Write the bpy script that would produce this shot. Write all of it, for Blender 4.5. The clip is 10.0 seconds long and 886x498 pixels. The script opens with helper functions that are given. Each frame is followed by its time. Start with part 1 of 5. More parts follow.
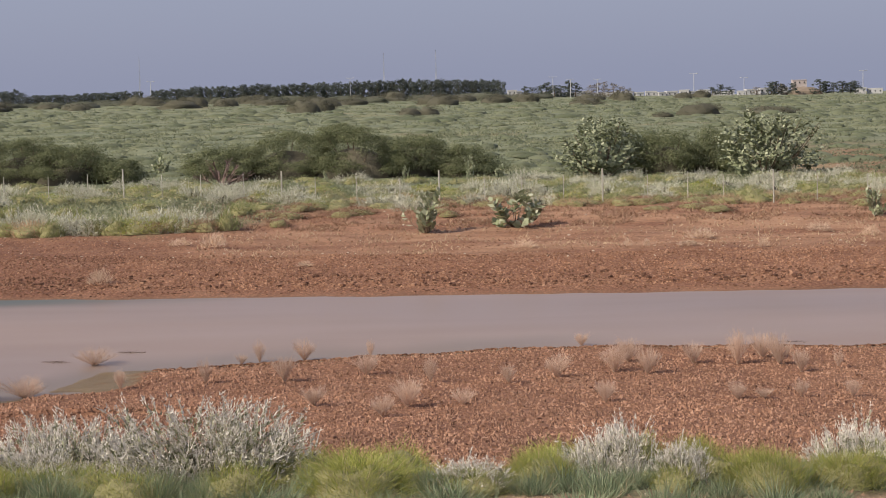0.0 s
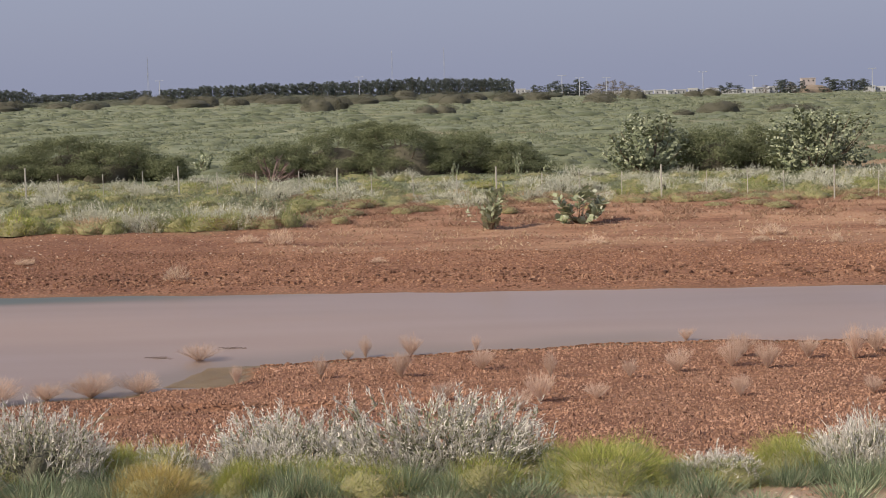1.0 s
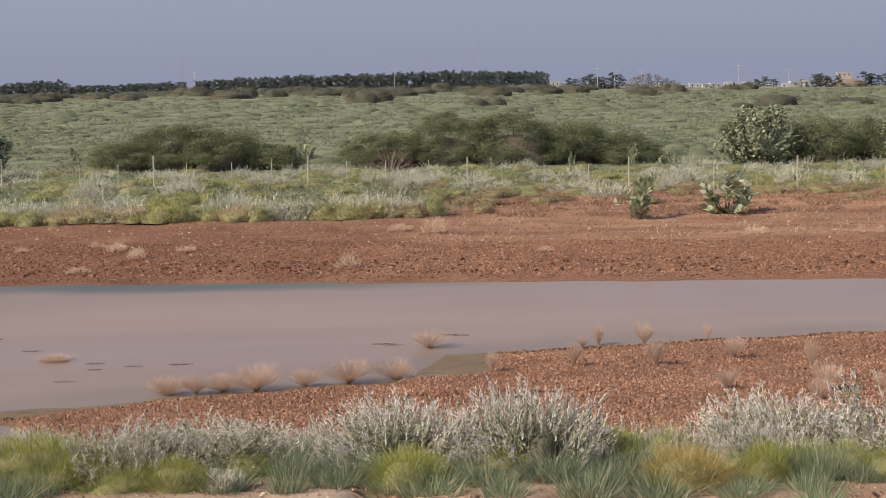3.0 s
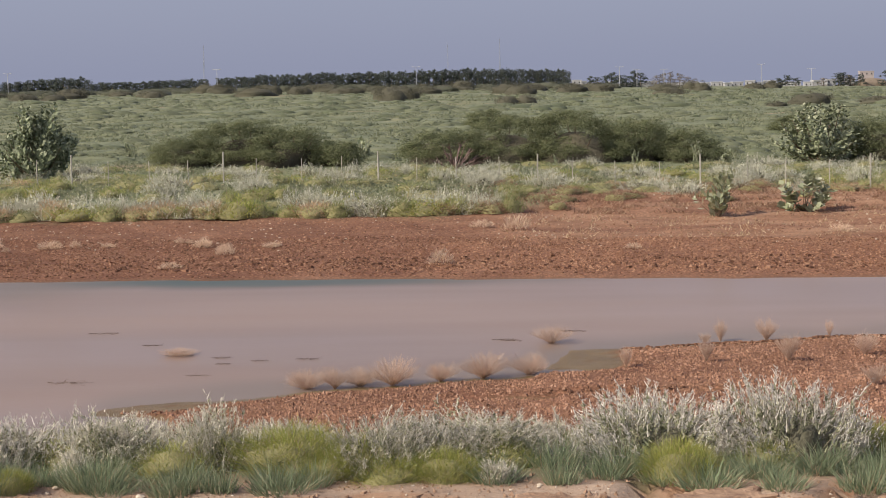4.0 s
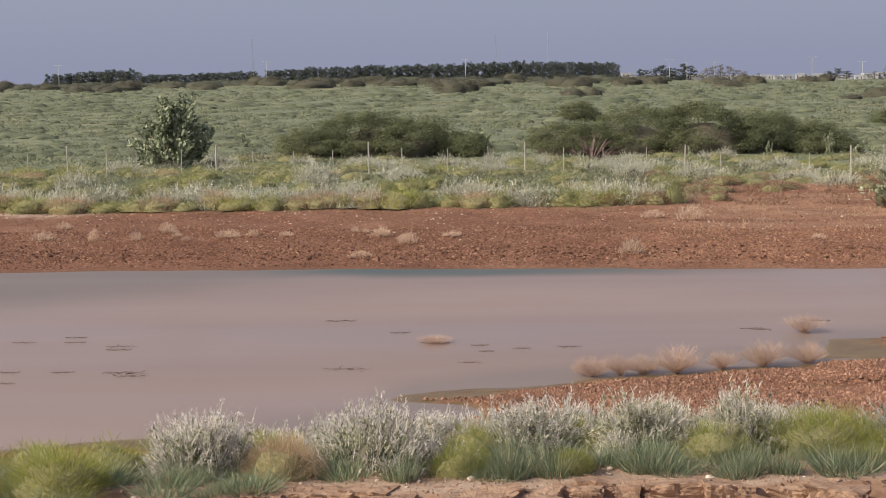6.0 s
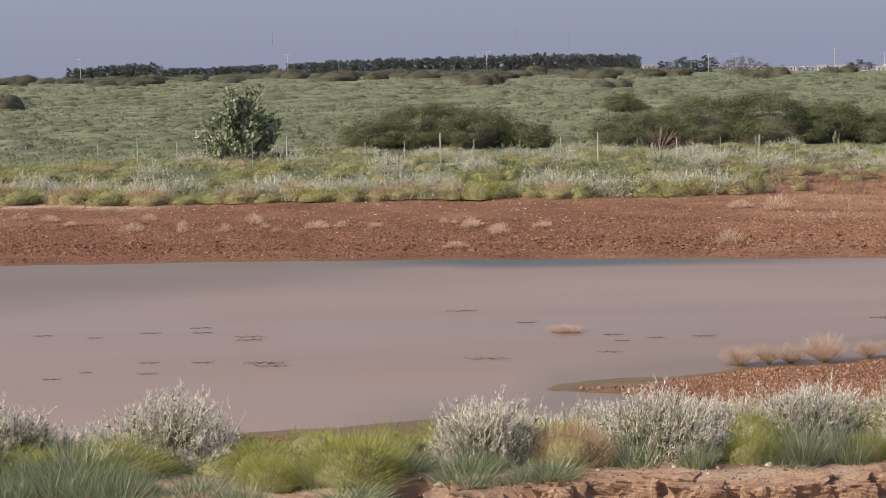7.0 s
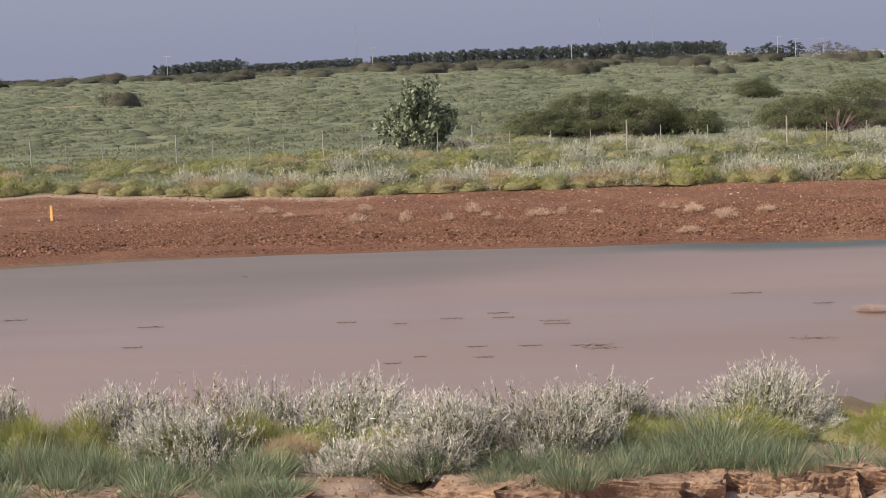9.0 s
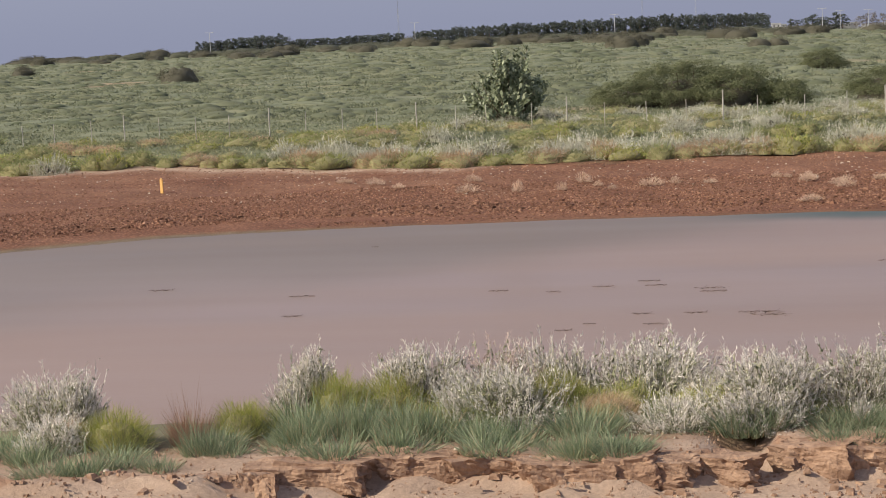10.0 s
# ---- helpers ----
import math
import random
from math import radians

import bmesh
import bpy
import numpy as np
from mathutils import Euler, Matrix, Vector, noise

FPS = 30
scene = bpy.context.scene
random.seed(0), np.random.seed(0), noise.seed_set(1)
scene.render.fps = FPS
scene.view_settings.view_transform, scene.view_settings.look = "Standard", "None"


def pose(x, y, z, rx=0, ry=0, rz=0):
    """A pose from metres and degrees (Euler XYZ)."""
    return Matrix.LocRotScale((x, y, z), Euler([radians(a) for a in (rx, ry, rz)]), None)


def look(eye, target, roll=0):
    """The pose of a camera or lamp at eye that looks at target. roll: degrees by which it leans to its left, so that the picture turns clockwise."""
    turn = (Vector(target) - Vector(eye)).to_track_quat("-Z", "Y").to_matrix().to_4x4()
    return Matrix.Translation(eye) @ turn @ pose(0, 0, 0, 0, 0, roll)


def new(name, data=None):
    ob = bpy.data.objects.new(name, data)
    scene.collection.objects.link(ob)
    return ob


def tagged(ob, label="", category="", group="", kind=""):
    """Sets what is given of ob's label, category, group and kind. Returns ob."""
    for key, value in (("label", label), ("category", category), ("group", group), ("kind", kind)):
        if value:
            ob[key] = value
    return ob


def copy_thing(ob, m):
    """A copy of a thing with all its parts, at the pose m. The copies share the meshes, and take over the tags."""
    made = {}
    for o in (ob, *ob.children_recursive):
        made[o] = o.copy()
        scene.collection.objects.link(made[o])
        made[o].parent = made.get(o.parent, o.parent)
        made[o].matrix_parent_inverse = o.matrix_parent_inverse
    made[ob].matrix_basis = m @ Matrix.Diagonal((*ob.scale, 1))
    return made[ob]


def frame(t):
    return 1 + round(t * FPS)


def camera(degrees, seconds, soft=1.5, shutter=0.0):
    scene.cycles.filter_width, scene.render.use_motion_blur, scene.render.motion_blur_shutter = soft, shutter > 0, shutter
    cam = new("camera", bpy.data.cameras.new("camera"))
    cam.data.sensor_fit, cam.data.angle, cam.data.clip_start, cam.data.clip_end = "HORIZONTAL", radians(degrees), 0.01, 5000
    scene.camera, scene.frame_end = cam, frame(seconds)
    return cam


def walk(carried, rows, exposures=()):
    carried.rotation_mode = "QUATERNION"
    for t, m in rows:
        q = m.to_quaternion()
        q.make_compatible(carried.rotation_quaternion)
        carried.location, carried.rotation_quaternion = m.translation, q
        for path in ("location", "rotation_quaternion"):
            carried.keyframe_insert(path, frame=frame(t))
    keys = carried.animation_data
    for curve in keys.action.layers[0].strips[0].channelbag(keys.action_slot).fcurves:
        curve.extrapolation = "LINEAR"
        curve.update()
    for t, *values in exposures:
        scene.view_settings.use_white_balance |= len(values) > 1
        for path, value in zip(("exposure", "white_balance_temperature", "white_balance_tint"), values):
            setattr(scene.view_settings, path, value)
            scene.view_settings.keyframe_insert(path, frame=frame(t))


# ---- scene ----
cam = camera(28.0, 10.0, soft=0.9)
PATH = [
    (0, (-11.959, -0.028, 6.603), (-12.026, 1.963, 6.423), -1.4),
    (0.5, (-13.231, 0.097, 6.561), (-13.3, 2.087, 6.381), -1.5),
    (1, (-14.5, 0.159, 6.529), (-14.571, 2.15, 6.348), -1.5),
    (1.5, (-15.791, 0.186, 6.505), (-15.867, 2.176, 6.322), -1.4),
    (2, (-17.063, 0.216, 6.472), (-17.145, 2.205, 6.287), -1.3),
    (2.5, (-18.351, 0.323, 6.468), (-18.44, 2.312, 6.281), -1.3),
    (4, (-22.242, 0.108, 6.461), (-22.356, 2.095, 6.271), -1.1),
    (4.5, (-23.531, 0.09, 6.444), (-23.655, 2.077, 6.252), -1.1),
    (5, (-24.803, 0.024, 6.438), (-24.937, 2.01, 6.243), -1.0),
    (5.5, (-26.107, -0.172, 6.45), (-26.253, 1.813, 6.255), -1.0),
    (7, (-30.244, -0.295, 6.388), (-30.417, 1.687, 6.183), -1.2),
    (7.5, (-31.54, -0.554, 6.406), (-31.724, 1.427, 6.199), -1.5),
    (8, (-32.89, -0.742, 6.403), (-33.086, 1.237, 6.193), -1.8),
    (8.5, (-34.282, -0.892, 6.393), (-34.522, 1.082, 6.183), -2.1),
    (9, (-35.677, -1.343, 6.425), (-35.934, 0.629, 6.213), -2.3),
    (9.5, (-37.088, -1.518, 6.393), (-37.363, 0.45, 6.164), -2.5),
    (10, (-38.515, -1.753, 6.377), (-38.814, 0.21, 6.139), -2.7),
]
walk(cam, [(t, look(eye, target, roll)) for t, eye, target, roll in PATH])

# ---- sky and sun ----
SUN_EL, SUN_AZ = 38.0, 244.0          # azimuth clockwise from +y
sun_dir = Vector((math.sin(radians(SUN_AZ)) * math.cos(radians(SUN_EL)), math.cos(radians(SUN_AZ)) * math.cos(radians(SUN_EL)), math.sin(radians(SUN_EL))))
world = bpy.data.worlds.new("sky")
scene.world = world
world.use_nodes = True
wt = world.node_tree
sky = wt.nodes.new("ShaderNodeTexSky")
sky.sky_type, sky.sun_disc = "NISHITA", False
sky.sun_elevation, sky.sun_rotation = radians(SUN_EL), radians(SUN_AZ)
sky.air_density, sky.dust_density, sky.ozone_density = 1.0, 3.0, 2.0
haze = wt.nodes.new("ShaderNodeMix")
haze.data_type = "RGBA"
haze.inputs["Factor"].default_value = 0.75
haze.inputs["B"].default_value = (3.05, 3.3, 4.65, 1)
wt.links.new(sky.outputs["Color"], haze.inputs["A"])
bg = wt.nodes["Background"]
bg.inputs["Strength"].default_value = 0.114
wt.links.new(haze.outputs["Result"], bg.inputs["Color"])

sun = new("sun", bpy.data.lights.new("sun", "SUN"))
sun.data.energy, sun.data.angle, sun.data.color = 5.0, radians(0.6), (1.0, 0.90, 0.75)
sun.matrix_basis = look((0, 0, 60), Vector((0, 0, 60)) - sun_dir)
scene.view_settings.exposure = 0.0

# ---- materials ----
def nodes_of(name):
    m = bpy.data.materials.new(name)
    m.use_nodes = True
    return m, m.node_tree, m.node_tree.nodes["Principled BSDF"]


def noise_tex(nt, scale, detail=4.0, stretch=(1, 1, 1), rough=0.55):
    geo = nt.nodes.new("ShaderNodeNewGeometry")
    mp = nt.nodes.new("ShaderNodeMapping")
    mp.inputs["Scale"].default_value = stretch
    tx = nt.nodes.new("ShaderNodeTexNoise")
    tx.inputs["Scale"].default_value, tx.inputs["Detail"].default_value, tx.inputs["Roughness"].default_value = scale, detail, rough
    nt.links.new(geo.outputs["Position"], mp.inputs["Vector"])
    nt.links.new(mp.outputs["Vector"], tx.inputs["Vector"])
    return tx.outputs["Fac"]


def ramp(nt, fac, stops):
    r = nt.nodes.new("ShaderNodeValToRGB")
    while len(r.color_ramp.elements) < len(stops):
        r.color_ramp.elements.new(0.5)
    for e, (p, c) in zip(r.color_ramp.elements, stops):
        e.position, e.color = p, (*c, 1)
    nt.links.new(fac, r.inputs["Fac"])
    return r.outputs["Color"]


def mixed(nt, fac, a, b, blend="MIX"):
    m = nt.nodes.new("ShaderNodeMix")
    m.data_type, m.blend_type = "RGBA", blend
    for key, val in (("Factor", fac), ("A", a), ("B", b)):
        if isinstance(val, (int, float)):
            m.inputs[key].default_value = val
        elif isinstance(val, tuple):
            m.inputs[key].default_value = (*val, 1)
        else:
            nt.links.new(val, m.inputs[key])
    return m.outputs["Result"]


def bumped(nt, bsdf, height, strength, distance):
    b = nt.nodes.new("ShaderNodeBump")
    b.inputs["Strength"].default_value, b.inputs["Distance"].default_value = strength, distance
    nt.links.new(height, b.inputs["Height"])
    nt.links.new(b.outputs["Normal"], bsdf.inputs["Normal"])


def surface(name, dark, light, scale, fine, rough=0.85, bump=0.4, distance=0.01, metal=0.0):
    m, nt, p = nodes_of(name)
    big, small = noise_tex(nt, scale), noise_tex(nt, fine, 6)
    col = mixed(nt, 0.35, ramp(nt, big, [(0.35, dark), (0.68, light)]), ramp(nt, small, [(0.3, dark), (0.7, light)]))
    nt.links.new(col, p.inputs["Base Color"])
    p.inputs["Roughness"].default_value, p.inputs["Metallic"].default_value = rough, metal
    bumped(nt, p, small, bump, distance)
    return m


def leafy(name, stops, through_light=0.25, rough=0.7, patch=0.5):
    """Leaves that differ one by one, with broader patches across the plant."""
    m, nt, p = nodes_of(name)
    geo = nt.nodes.new("ShaderNodeNewGeometry")
    col = ramp(nt, geo.outputs["Random Per Island"], stops)
    tone = ramp(nt, noise_tex(nt, patch, 3), [(0.3, (0.78, 0.76, 0.74)), (0.7, (1.12, 1.1, 1.06))])
    col = mixed(nt, 1.0, col, tone, "MULTIPLY")
    nt.links.new(col, p.inputs["Base Color"])
    p.inputs["Roughness"].default_value = rough
    p.inputs["Specular IOR Level"].default_value = 0.25
    tr = nt.nodes.new("ShaderNodeBsdfTranslucent")
    nt.links.new(col, tr.inputs["Color"])
    mix = nt.nodes.new("ShaderNodeMixShader")
    mix.inputs["Fac"].default_value = through_light
    nt.links.new(p.outputs["BSDF"], mix.inputs[1])
    nt.links.new(tr.outputs["BSDF"], mix.inputs[2])
    nt.links.new(mix.outputs["Shader"], nt.nodes["Material Output"].inputs["Surface"])
    return m


def ground_material():
    m, nt, p = nodes_of("earth")
    def zone(key):
        a = nt.nodes.new("ShaderNodeAttribute")
        a.attribute_name = key
        return a.outputs["Fac"]
    geo = nt.nodes.new("ShaderNodeNewGeometry")
    # red soil with gravel speckle, and shade between the stones painted in
    soil = ramp(nt, noise_tex(nt, 0.35, 5), [(0.3, (0.210, 0.097, 0.058)), (0.55, (0.277, 0.138, 0.083)), (0.75, (0.35, 0.195, 0.123))])
    cells = nt.nodes.new("ShaderNodeTexVoronoi")
    cells.inputs["Scale"].default_value = 11.0
    nt.links.new(geo.outputs["Position"], cells.inputs["Vector"])
    tone = nt.nodes.new("ShaderNodeSeparateColor")
    nt.links.new(cells.outputs["Color"], tone.inputs["Color"])
    speck = ramp(nt, tone.outputs["Red"], [(0.0, (0.60, 0.58, 0.56)), (0.6, (1.0, 1.0, 1.0)), (1.0, (1.42, 1.40, 1.36))])
    gap_shade = ramp(nt, cells.outputs["Distance"], [(0.30, (1.08, 1.08, 1.08)), (0.62, (0.55, 0.50, 0.46))])
    stony = ramp(nt, noise_tex(nt, 0.5, 4), [(0.3, (0.45, 0.45, 0.45)), (0.65, (0.85, 0.85, 0.85))])
    soil = mixed(nt, stony, soil, mixed(nt, 1.0, mixed(nt, 1.0, soil, speck, "MULTIPLY"), gap_shade, "MULTIPLY"))
    soil = mixed(nt, zone("dusky"), soil, mixed(nt, 1.0, soil, (0.82, 0.78, 0.78), "MULTIPLY"))
    straw = ramp(nt, noise_tex(nt, 0.55, 5, (0.22, 1.0, 1.0), 0.65), [(0.42, (0, 0, 0)), (0.62, (0.75, 0.75, 0.75))])
    soil = mixed(nt, mixed(nt, 1.0, straw, zone("pale"), "MULTIPLY"), soil, (0.46, 0.285, 0.175))
    # pale sandy dirt of the verge
    sand = ramp(nt, noise_tex(nt, 0.9, 6), [(0.3, (0.37, 0.26, 0.19)), (0.7, (0.53, 0.395, 0.297))])
    sand = mixed(nt, 0.6, sand, ramp(nt, noise_tex(nt, 22, 6, rough=0.75), [(0.35, (0.62, 0.6, 0.58)), (0.65, (1.12, 1.1, 1.06))]), "MULTIPLY")
    cut = ramp(nt, noise_tex(nt, 5, 6, (1, 1, 2.2)), [(0.3, (0.25, 0.135, 0.082)), (0.7, (0.44, 0.265, 0.17))])
    sand = mixed(nt, zone("cut"), sand, cut)
    # grown-over plain
    grass = ramp(nt, noise_tex(nt, 0.09, 6, rough=0.6), [(0.32, (0.155, 0.168, 0.104)), (0.55, (0.195, 0.208, 0.132)), (0.75, (0.275, 0.265, 0.175))])
    grass = mixed(nt, 0.85, grass, ramp(nt, noise_tex(nt, 0.22, 5, (1, 0.28, 1), 0.7), [(0.3, (0.60, 0.64, 0.62)), (0.48, (0.98, 1.0, 0.98)), (0.62, (1.12, 1.06, 0.9)), (0.78, (1.35, 1.2, 0.95))]), "MULTIPLY")
    grass = mixed(nt, 0.8, grass, ramp(nt, noise_tex(nt, 0.8, 5, rough=0.65), [(0.36, (0.62, 0.66, 0.6)), (0.5, (1.0, 1.0, 1.0)), (0.7, (1.15, 1.12, 1.05))]), "MULTIPLY")
    bare = ramp(nt, noise_tex(nt, 0.035, 4), [(0.62, (0, 0, 0)), (0.72, (0.6, 0.6, 0.6))])
    grass = mixed(nt, bare, grass, (0.40, 0.27, 0.17))
    col = mixed(nt, zone("sand"), soil, sand)
    col = mixed(nt, zone("grass"), col, grass)
    # wet mud along the water line
    mud = ramp(nt, noise_tex(nt, 1.2, 4), [(0.3, (0.135, 0.088, 0.038)), (0.7, (0.205, 0.140, 0.062))])
    col = mixed(nt, zone("wet"), col, mud)
    nt.links.new(col, p.inputs["Base Color"])
    rough = nt.nodes.new("ShaderNodeMapRange")
    rough.inputs["To Min"].default_value, rough.inputs["To Max"].default_value = 0.95, 0.42
    nt.links.new(zone("wet"), rough.inputs["Value"])
    nt.links.new(rough.outputs["Result"], p.inputs["Roughness"])
    p.inputs["Specular IOR Level"].default_value = 0.3
    bumped(nt, p, noise_tex(nt, 16.0, 8, rough=0.75), 0.8, 0.03)
    return m


def water_material():
    m, nt, p = nodes_of("muddy_water")
    geo = nt.nodes.new("ShaderNodeNewGeometry")
    silt = ramp(nt, noise_tex(nt, 0.05, 3, (0.5, 1.6, 1)), [(0.35, (0.245, 0.172, 0.138)), (0.65, (0.305, 0.217, 0.176))])
    # Reflection tone along the shores, put into the base colour as dark teal.
    reflect_tint = nt.nodes.new("ShaderNodeAttribute")
    reflect_tint.attribute_name = "reflect_tint"
    silt = mixed(nt, reflect_tint.outputs["Fac"], silt, (0.07, 0.098, 0.092))
    nt.links.new(silt, p.inputs["Base Color"])
    calm = nt.nodes.new("ShaderNodeMapRange")
    calm.inputs["From Min"].default_value, calm.inputs["From Max"].default_value = 0.38, 0.62
    calm.inputs["To Min"].default_value, calm.inputs["To Max"].default_value = 0.28, 0.42
    nt.links.new(noise_tex(nt, 0.07, 3, (0.35, 1.5, 1)), calm.inputs["Value"])
    still = nt.nodes.new("ShaderNodeMix")
    nt.links.new(reflect_tint.outputs["Fac"], still.inputs["Factor"])
    nt.links.new(calm.outputs["Result"], still.inputs["A"])
    still.inputs["B"].default_value = 0.55
    nt.links.new(still.outputs["Result"], p.inputs["Roughness"])
    p.inputs["IOR"].default_value = 1.33
    bumped(nt, p, noise_tex(nt, 4.0, 3, (0.6, 1.6, 1)), 0.12, 0.02)
    return m


EARTH = ground_material()
WATER = water_material()
NEAR_STONE = leafy("brown_gravel", [(0.0, (0.16, 0.086, 0.057)), (0.6, (0.32, 0.176, 0.117)), (1.0, (0.43, 0.262, 0.186))], 0.0, 0.9, 0.4)
STONE = leafy("red_gravel", [(0.0, (0.11, 0.055, 0.034)), (0.6, (0.275, 0.140, 0.086)), (1.0, (0.44, 0.265, 0.172))], 0.0, 0.9, 0.4)
DARK_STONE = leafy("dark_red_gravel", [(0.0, (0.092, 0.046, 0.029)), (0.6, (0.225, 0.113, 0.070)), (1.0, (0.39, 0.23, 0.152))], 0.0, 0.9, 0.4)
PALE_STONE = surface("pale_stone", (0.42, 0.33, 0.25), (0.68, 0.58, 0.46), 2, 25)
CLOD = surface("earth_clod", (0.19, 0.105, 0.064), (0.48, 0.315, 0.205), 5, 24, bump=1.0, distance=0.03)
SILVER_LEAF = leafy("silver_leaf", [(0.0, (0.17, 0.185, 0.11)), (0.5, (0.315, 0.325, 0.205)), (1.0, (0.53, 0.525, 0.38))], 0.12)
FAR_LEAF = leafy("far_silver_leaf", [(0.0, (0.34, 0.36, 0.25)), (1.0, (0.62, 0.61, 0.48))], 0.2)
# Dark brown of the shrub cores, with the shade between stems put into it.
CORE_SHADE = surface("shrub_core_shade", (0.075, 0.07, 0.045), (0.165, 0.15, 0.10), 6, 30, bump=1.0, distance=0.03)
MATTED = surface("matted_grass", (0.18, 0.165, 0.07), (0.30, 0.275, 0.125), 4, 24, bump=1.0, distance=0.03)
# Near-black brown: the shade inside thorn bushes, put into a solid core's colour.
THORN_SHADE = surface("thorn_core_shade", (0.06, 0.052, 0.033), (0.12, 0.105, 0.068), 2, 9, bump=1.0, distance=0.08)
WOOLLY = leafy("woolly_spike", [(0.0, (0.51, 0.475, 0.42)), (0.6, (0.74, 0.70, 0.645)), (1.0, (0.91, 0.87, 0.82))], 0.2)
PINK_WOOL = leafy("pinkish_spike", [(0.0, (0.52, 0.40, 0.36)), (0.6, (0.74, 0.61, 0.56)), (1.0, (0.90, 0.79, 0.74))], 0.2)
GREY_WOOL = leafy("greyish_spike", [(0.0, (0.46, 0.44, 0.36)), (0.6, (0.66, 0.625, 0.54)), (1.0, (0.86, 0.81, 0.74))], 0.2)
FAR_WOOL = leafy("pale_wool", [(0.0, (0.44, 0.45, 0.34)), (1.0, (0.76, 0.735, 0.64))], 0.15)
TWIG = leafy("grey_twig", [(0.0, (0.27, 0.235, 0.18)), (1.0, (0.46, 0.41, 0.34))], 0.0)
GREEN_BLADE = leafy("green_blade", [(0.0, (0.19, 0.225, 0.05)), (0.5, (0.36, 0.39, 0.095)), (1.0, (0.53, 0.51, 0.185))], 0.3)
BLUE_BLADE = leafy("bluish_blade", [(0.0, (0.15, 0.205, 0.12)), (0.5, (0.27, 0.335, 0.205)), (1.0, (0.47, 0.48, 0.335))], 0.3)
STRAW = leafy("straw", [(0.0, (0.36, 0.25, 0.15)), (0.5, (0.54, 0.40, 0.265)), (1.0, (0.70, 0.56, 0.40))], 0.25)
FAR_TAN = leafy("far_tan_blade", [(0.0, (0.44, 0.31, 0.20)), (1.0, (0.66, 0.50, 0.35))], 0.5)
FAR_LIME = leafy("far_lime_blade", [(0.0, (0.26, 0.305, 0.10)), (1.0, (0.49, 0.50, 0.21))], 0.45)
DARK_BLADE = leafy("dark_green_blade", [(0.0, (0.14, 0.17, 0.075)), (1.0, (0.32, 0.33, 0.17))], 0.2)
FAR_WEED = leafy("far_weed", [(0.0, (0.235, 0.255, 0.145)), (1.0, (0.43, 0.425, 0.28))], 0.45)
FAR_GREEN = leafy("far_green_blade", [(0.0, (0.205, 0.25, 0.10)), (0.5, (0.325, 0.358, 0.155)), (1.0, (0.48, 0.475, 0.245))], 0.45)
YELLOW = leafy("yellow_blade", [(0.0, (0.34, 0.26, 0.08)), (0.5, (0.50, 0.40, 0.14)), (1.0, (0.66, 0.55, 0.25))], 0.2)
RUST = leafy("rusty_blade", [(0.0, (0.24, 0.135, 0.088)), (1.0, (0.45, 0.305, 0.215))], 0.25)
PALE_TWIG = leafy("pale_twig", [(0.0, (0.60, 0.44, 0.32)), (1.0, (0.84, 0.68, 0.54))], 0.25)
DRY_TWIG = leafy("dry_twig", [(0.0, (0.52, 0.38, 0.30)), (0.5, (0.66, 0.50, 0.405)), (1.0, (0.78, 0.63, 0.53))], 0.3)
ACACIA_LEAF = leafy("acacia_leaf", [(0.0, (0.128, 0.147, 0.073)), (0.6, (0.185, 0.206, 0.107)), (1.0, (0.25, 0.26, 0.15))], 0.35, patch=0.6)
BROAD_LEAF = leafy("grey_green_leaf", [(0.0, (0.15, 0.175, 0.10)), (0.6, (0.29, 0.32, 0.205)), (1.0, (0.46, 0.48, 0.34))], 0.12)
DEEP_LEAF = leafy("deep_green_leaf", [(0.0, (0.12, 0.15, 0.085)), (0.6, (0.25, 0.29, 0.18)), (1.0, (0.48, 0.52, 0.37))], 0.12)
PALE_LEAF = leafy("pale_green_leaf", [(0.0, (0.24, 0.275, 0.16)), (0.6, (0.41, 0.445, 0.295)), (1.0, (0.62, 0.63, 0.49))], 0.2)
PLAIN_BLADE = leafy("plain_grass", [(0.0, (0.195, 0.222, 0.138)), (0.6, (0.28, 0.303, 0.195)), (1.0, (0.375, 0.38, 0.265))], 0.4, patch=0.15)
MOUND_GREEN = leafy("grey_green_scrub", [(0.0, (0.12, 0.128, 0.09)), (1.0, (0.185, 0.192, 0.14))], 0.4, patch=0.02)
MOUND_LEAF = leafy("dusty_leaf", [(0.0, (0.12, 0.118, 0.084)), (1.0, (0.185, 0.177, 0.13))], 0.4, patch=0.02)
# Dark green with distance haze mixed into the colour: bluish, low contrast.
PINE_LEAF = leafy("hazed_needles", [(0.0, (0.082, 0.098, 0.086)), (1.0, (0.12, 0.138, 0.12))], 0.3, patch=0.1)
BARE_CROWN = leafy("bare_crown", [(0.0, (0.16, 0.14, 0.12)), (1.0, (0.27, 0.24, 0.20))], 0.0)
DEAD_WOOD = surface("dead_wood", (0.12, 0.075, 0.065), (0.25, 0.165, 0.145), 3, 20)
SCRUB_BLADE = leafy("low_scrub", [(0.0, (0.15, 0.175, 0.105)), (1.0, (0.235, 0.253, 0.16))], 0.3, patch=0.2)
BARK = surface("bark", (0.10, 0.07, 0.045), (0.22, 0.16, 0.11), 3, 20)
POST_METAL = surface("weathered_post", (0.36, 0.33, 0.28), (0.56, 0.52, 0.45), 4, 30, 0.6, 0.2, 0.004)
STAKE_PAINT = surface("orange_paint", (0.66, 0.36, 0.10), (0.78, 0.47, 0.16), 4, 30, 0.6, 0.2, 0.003)
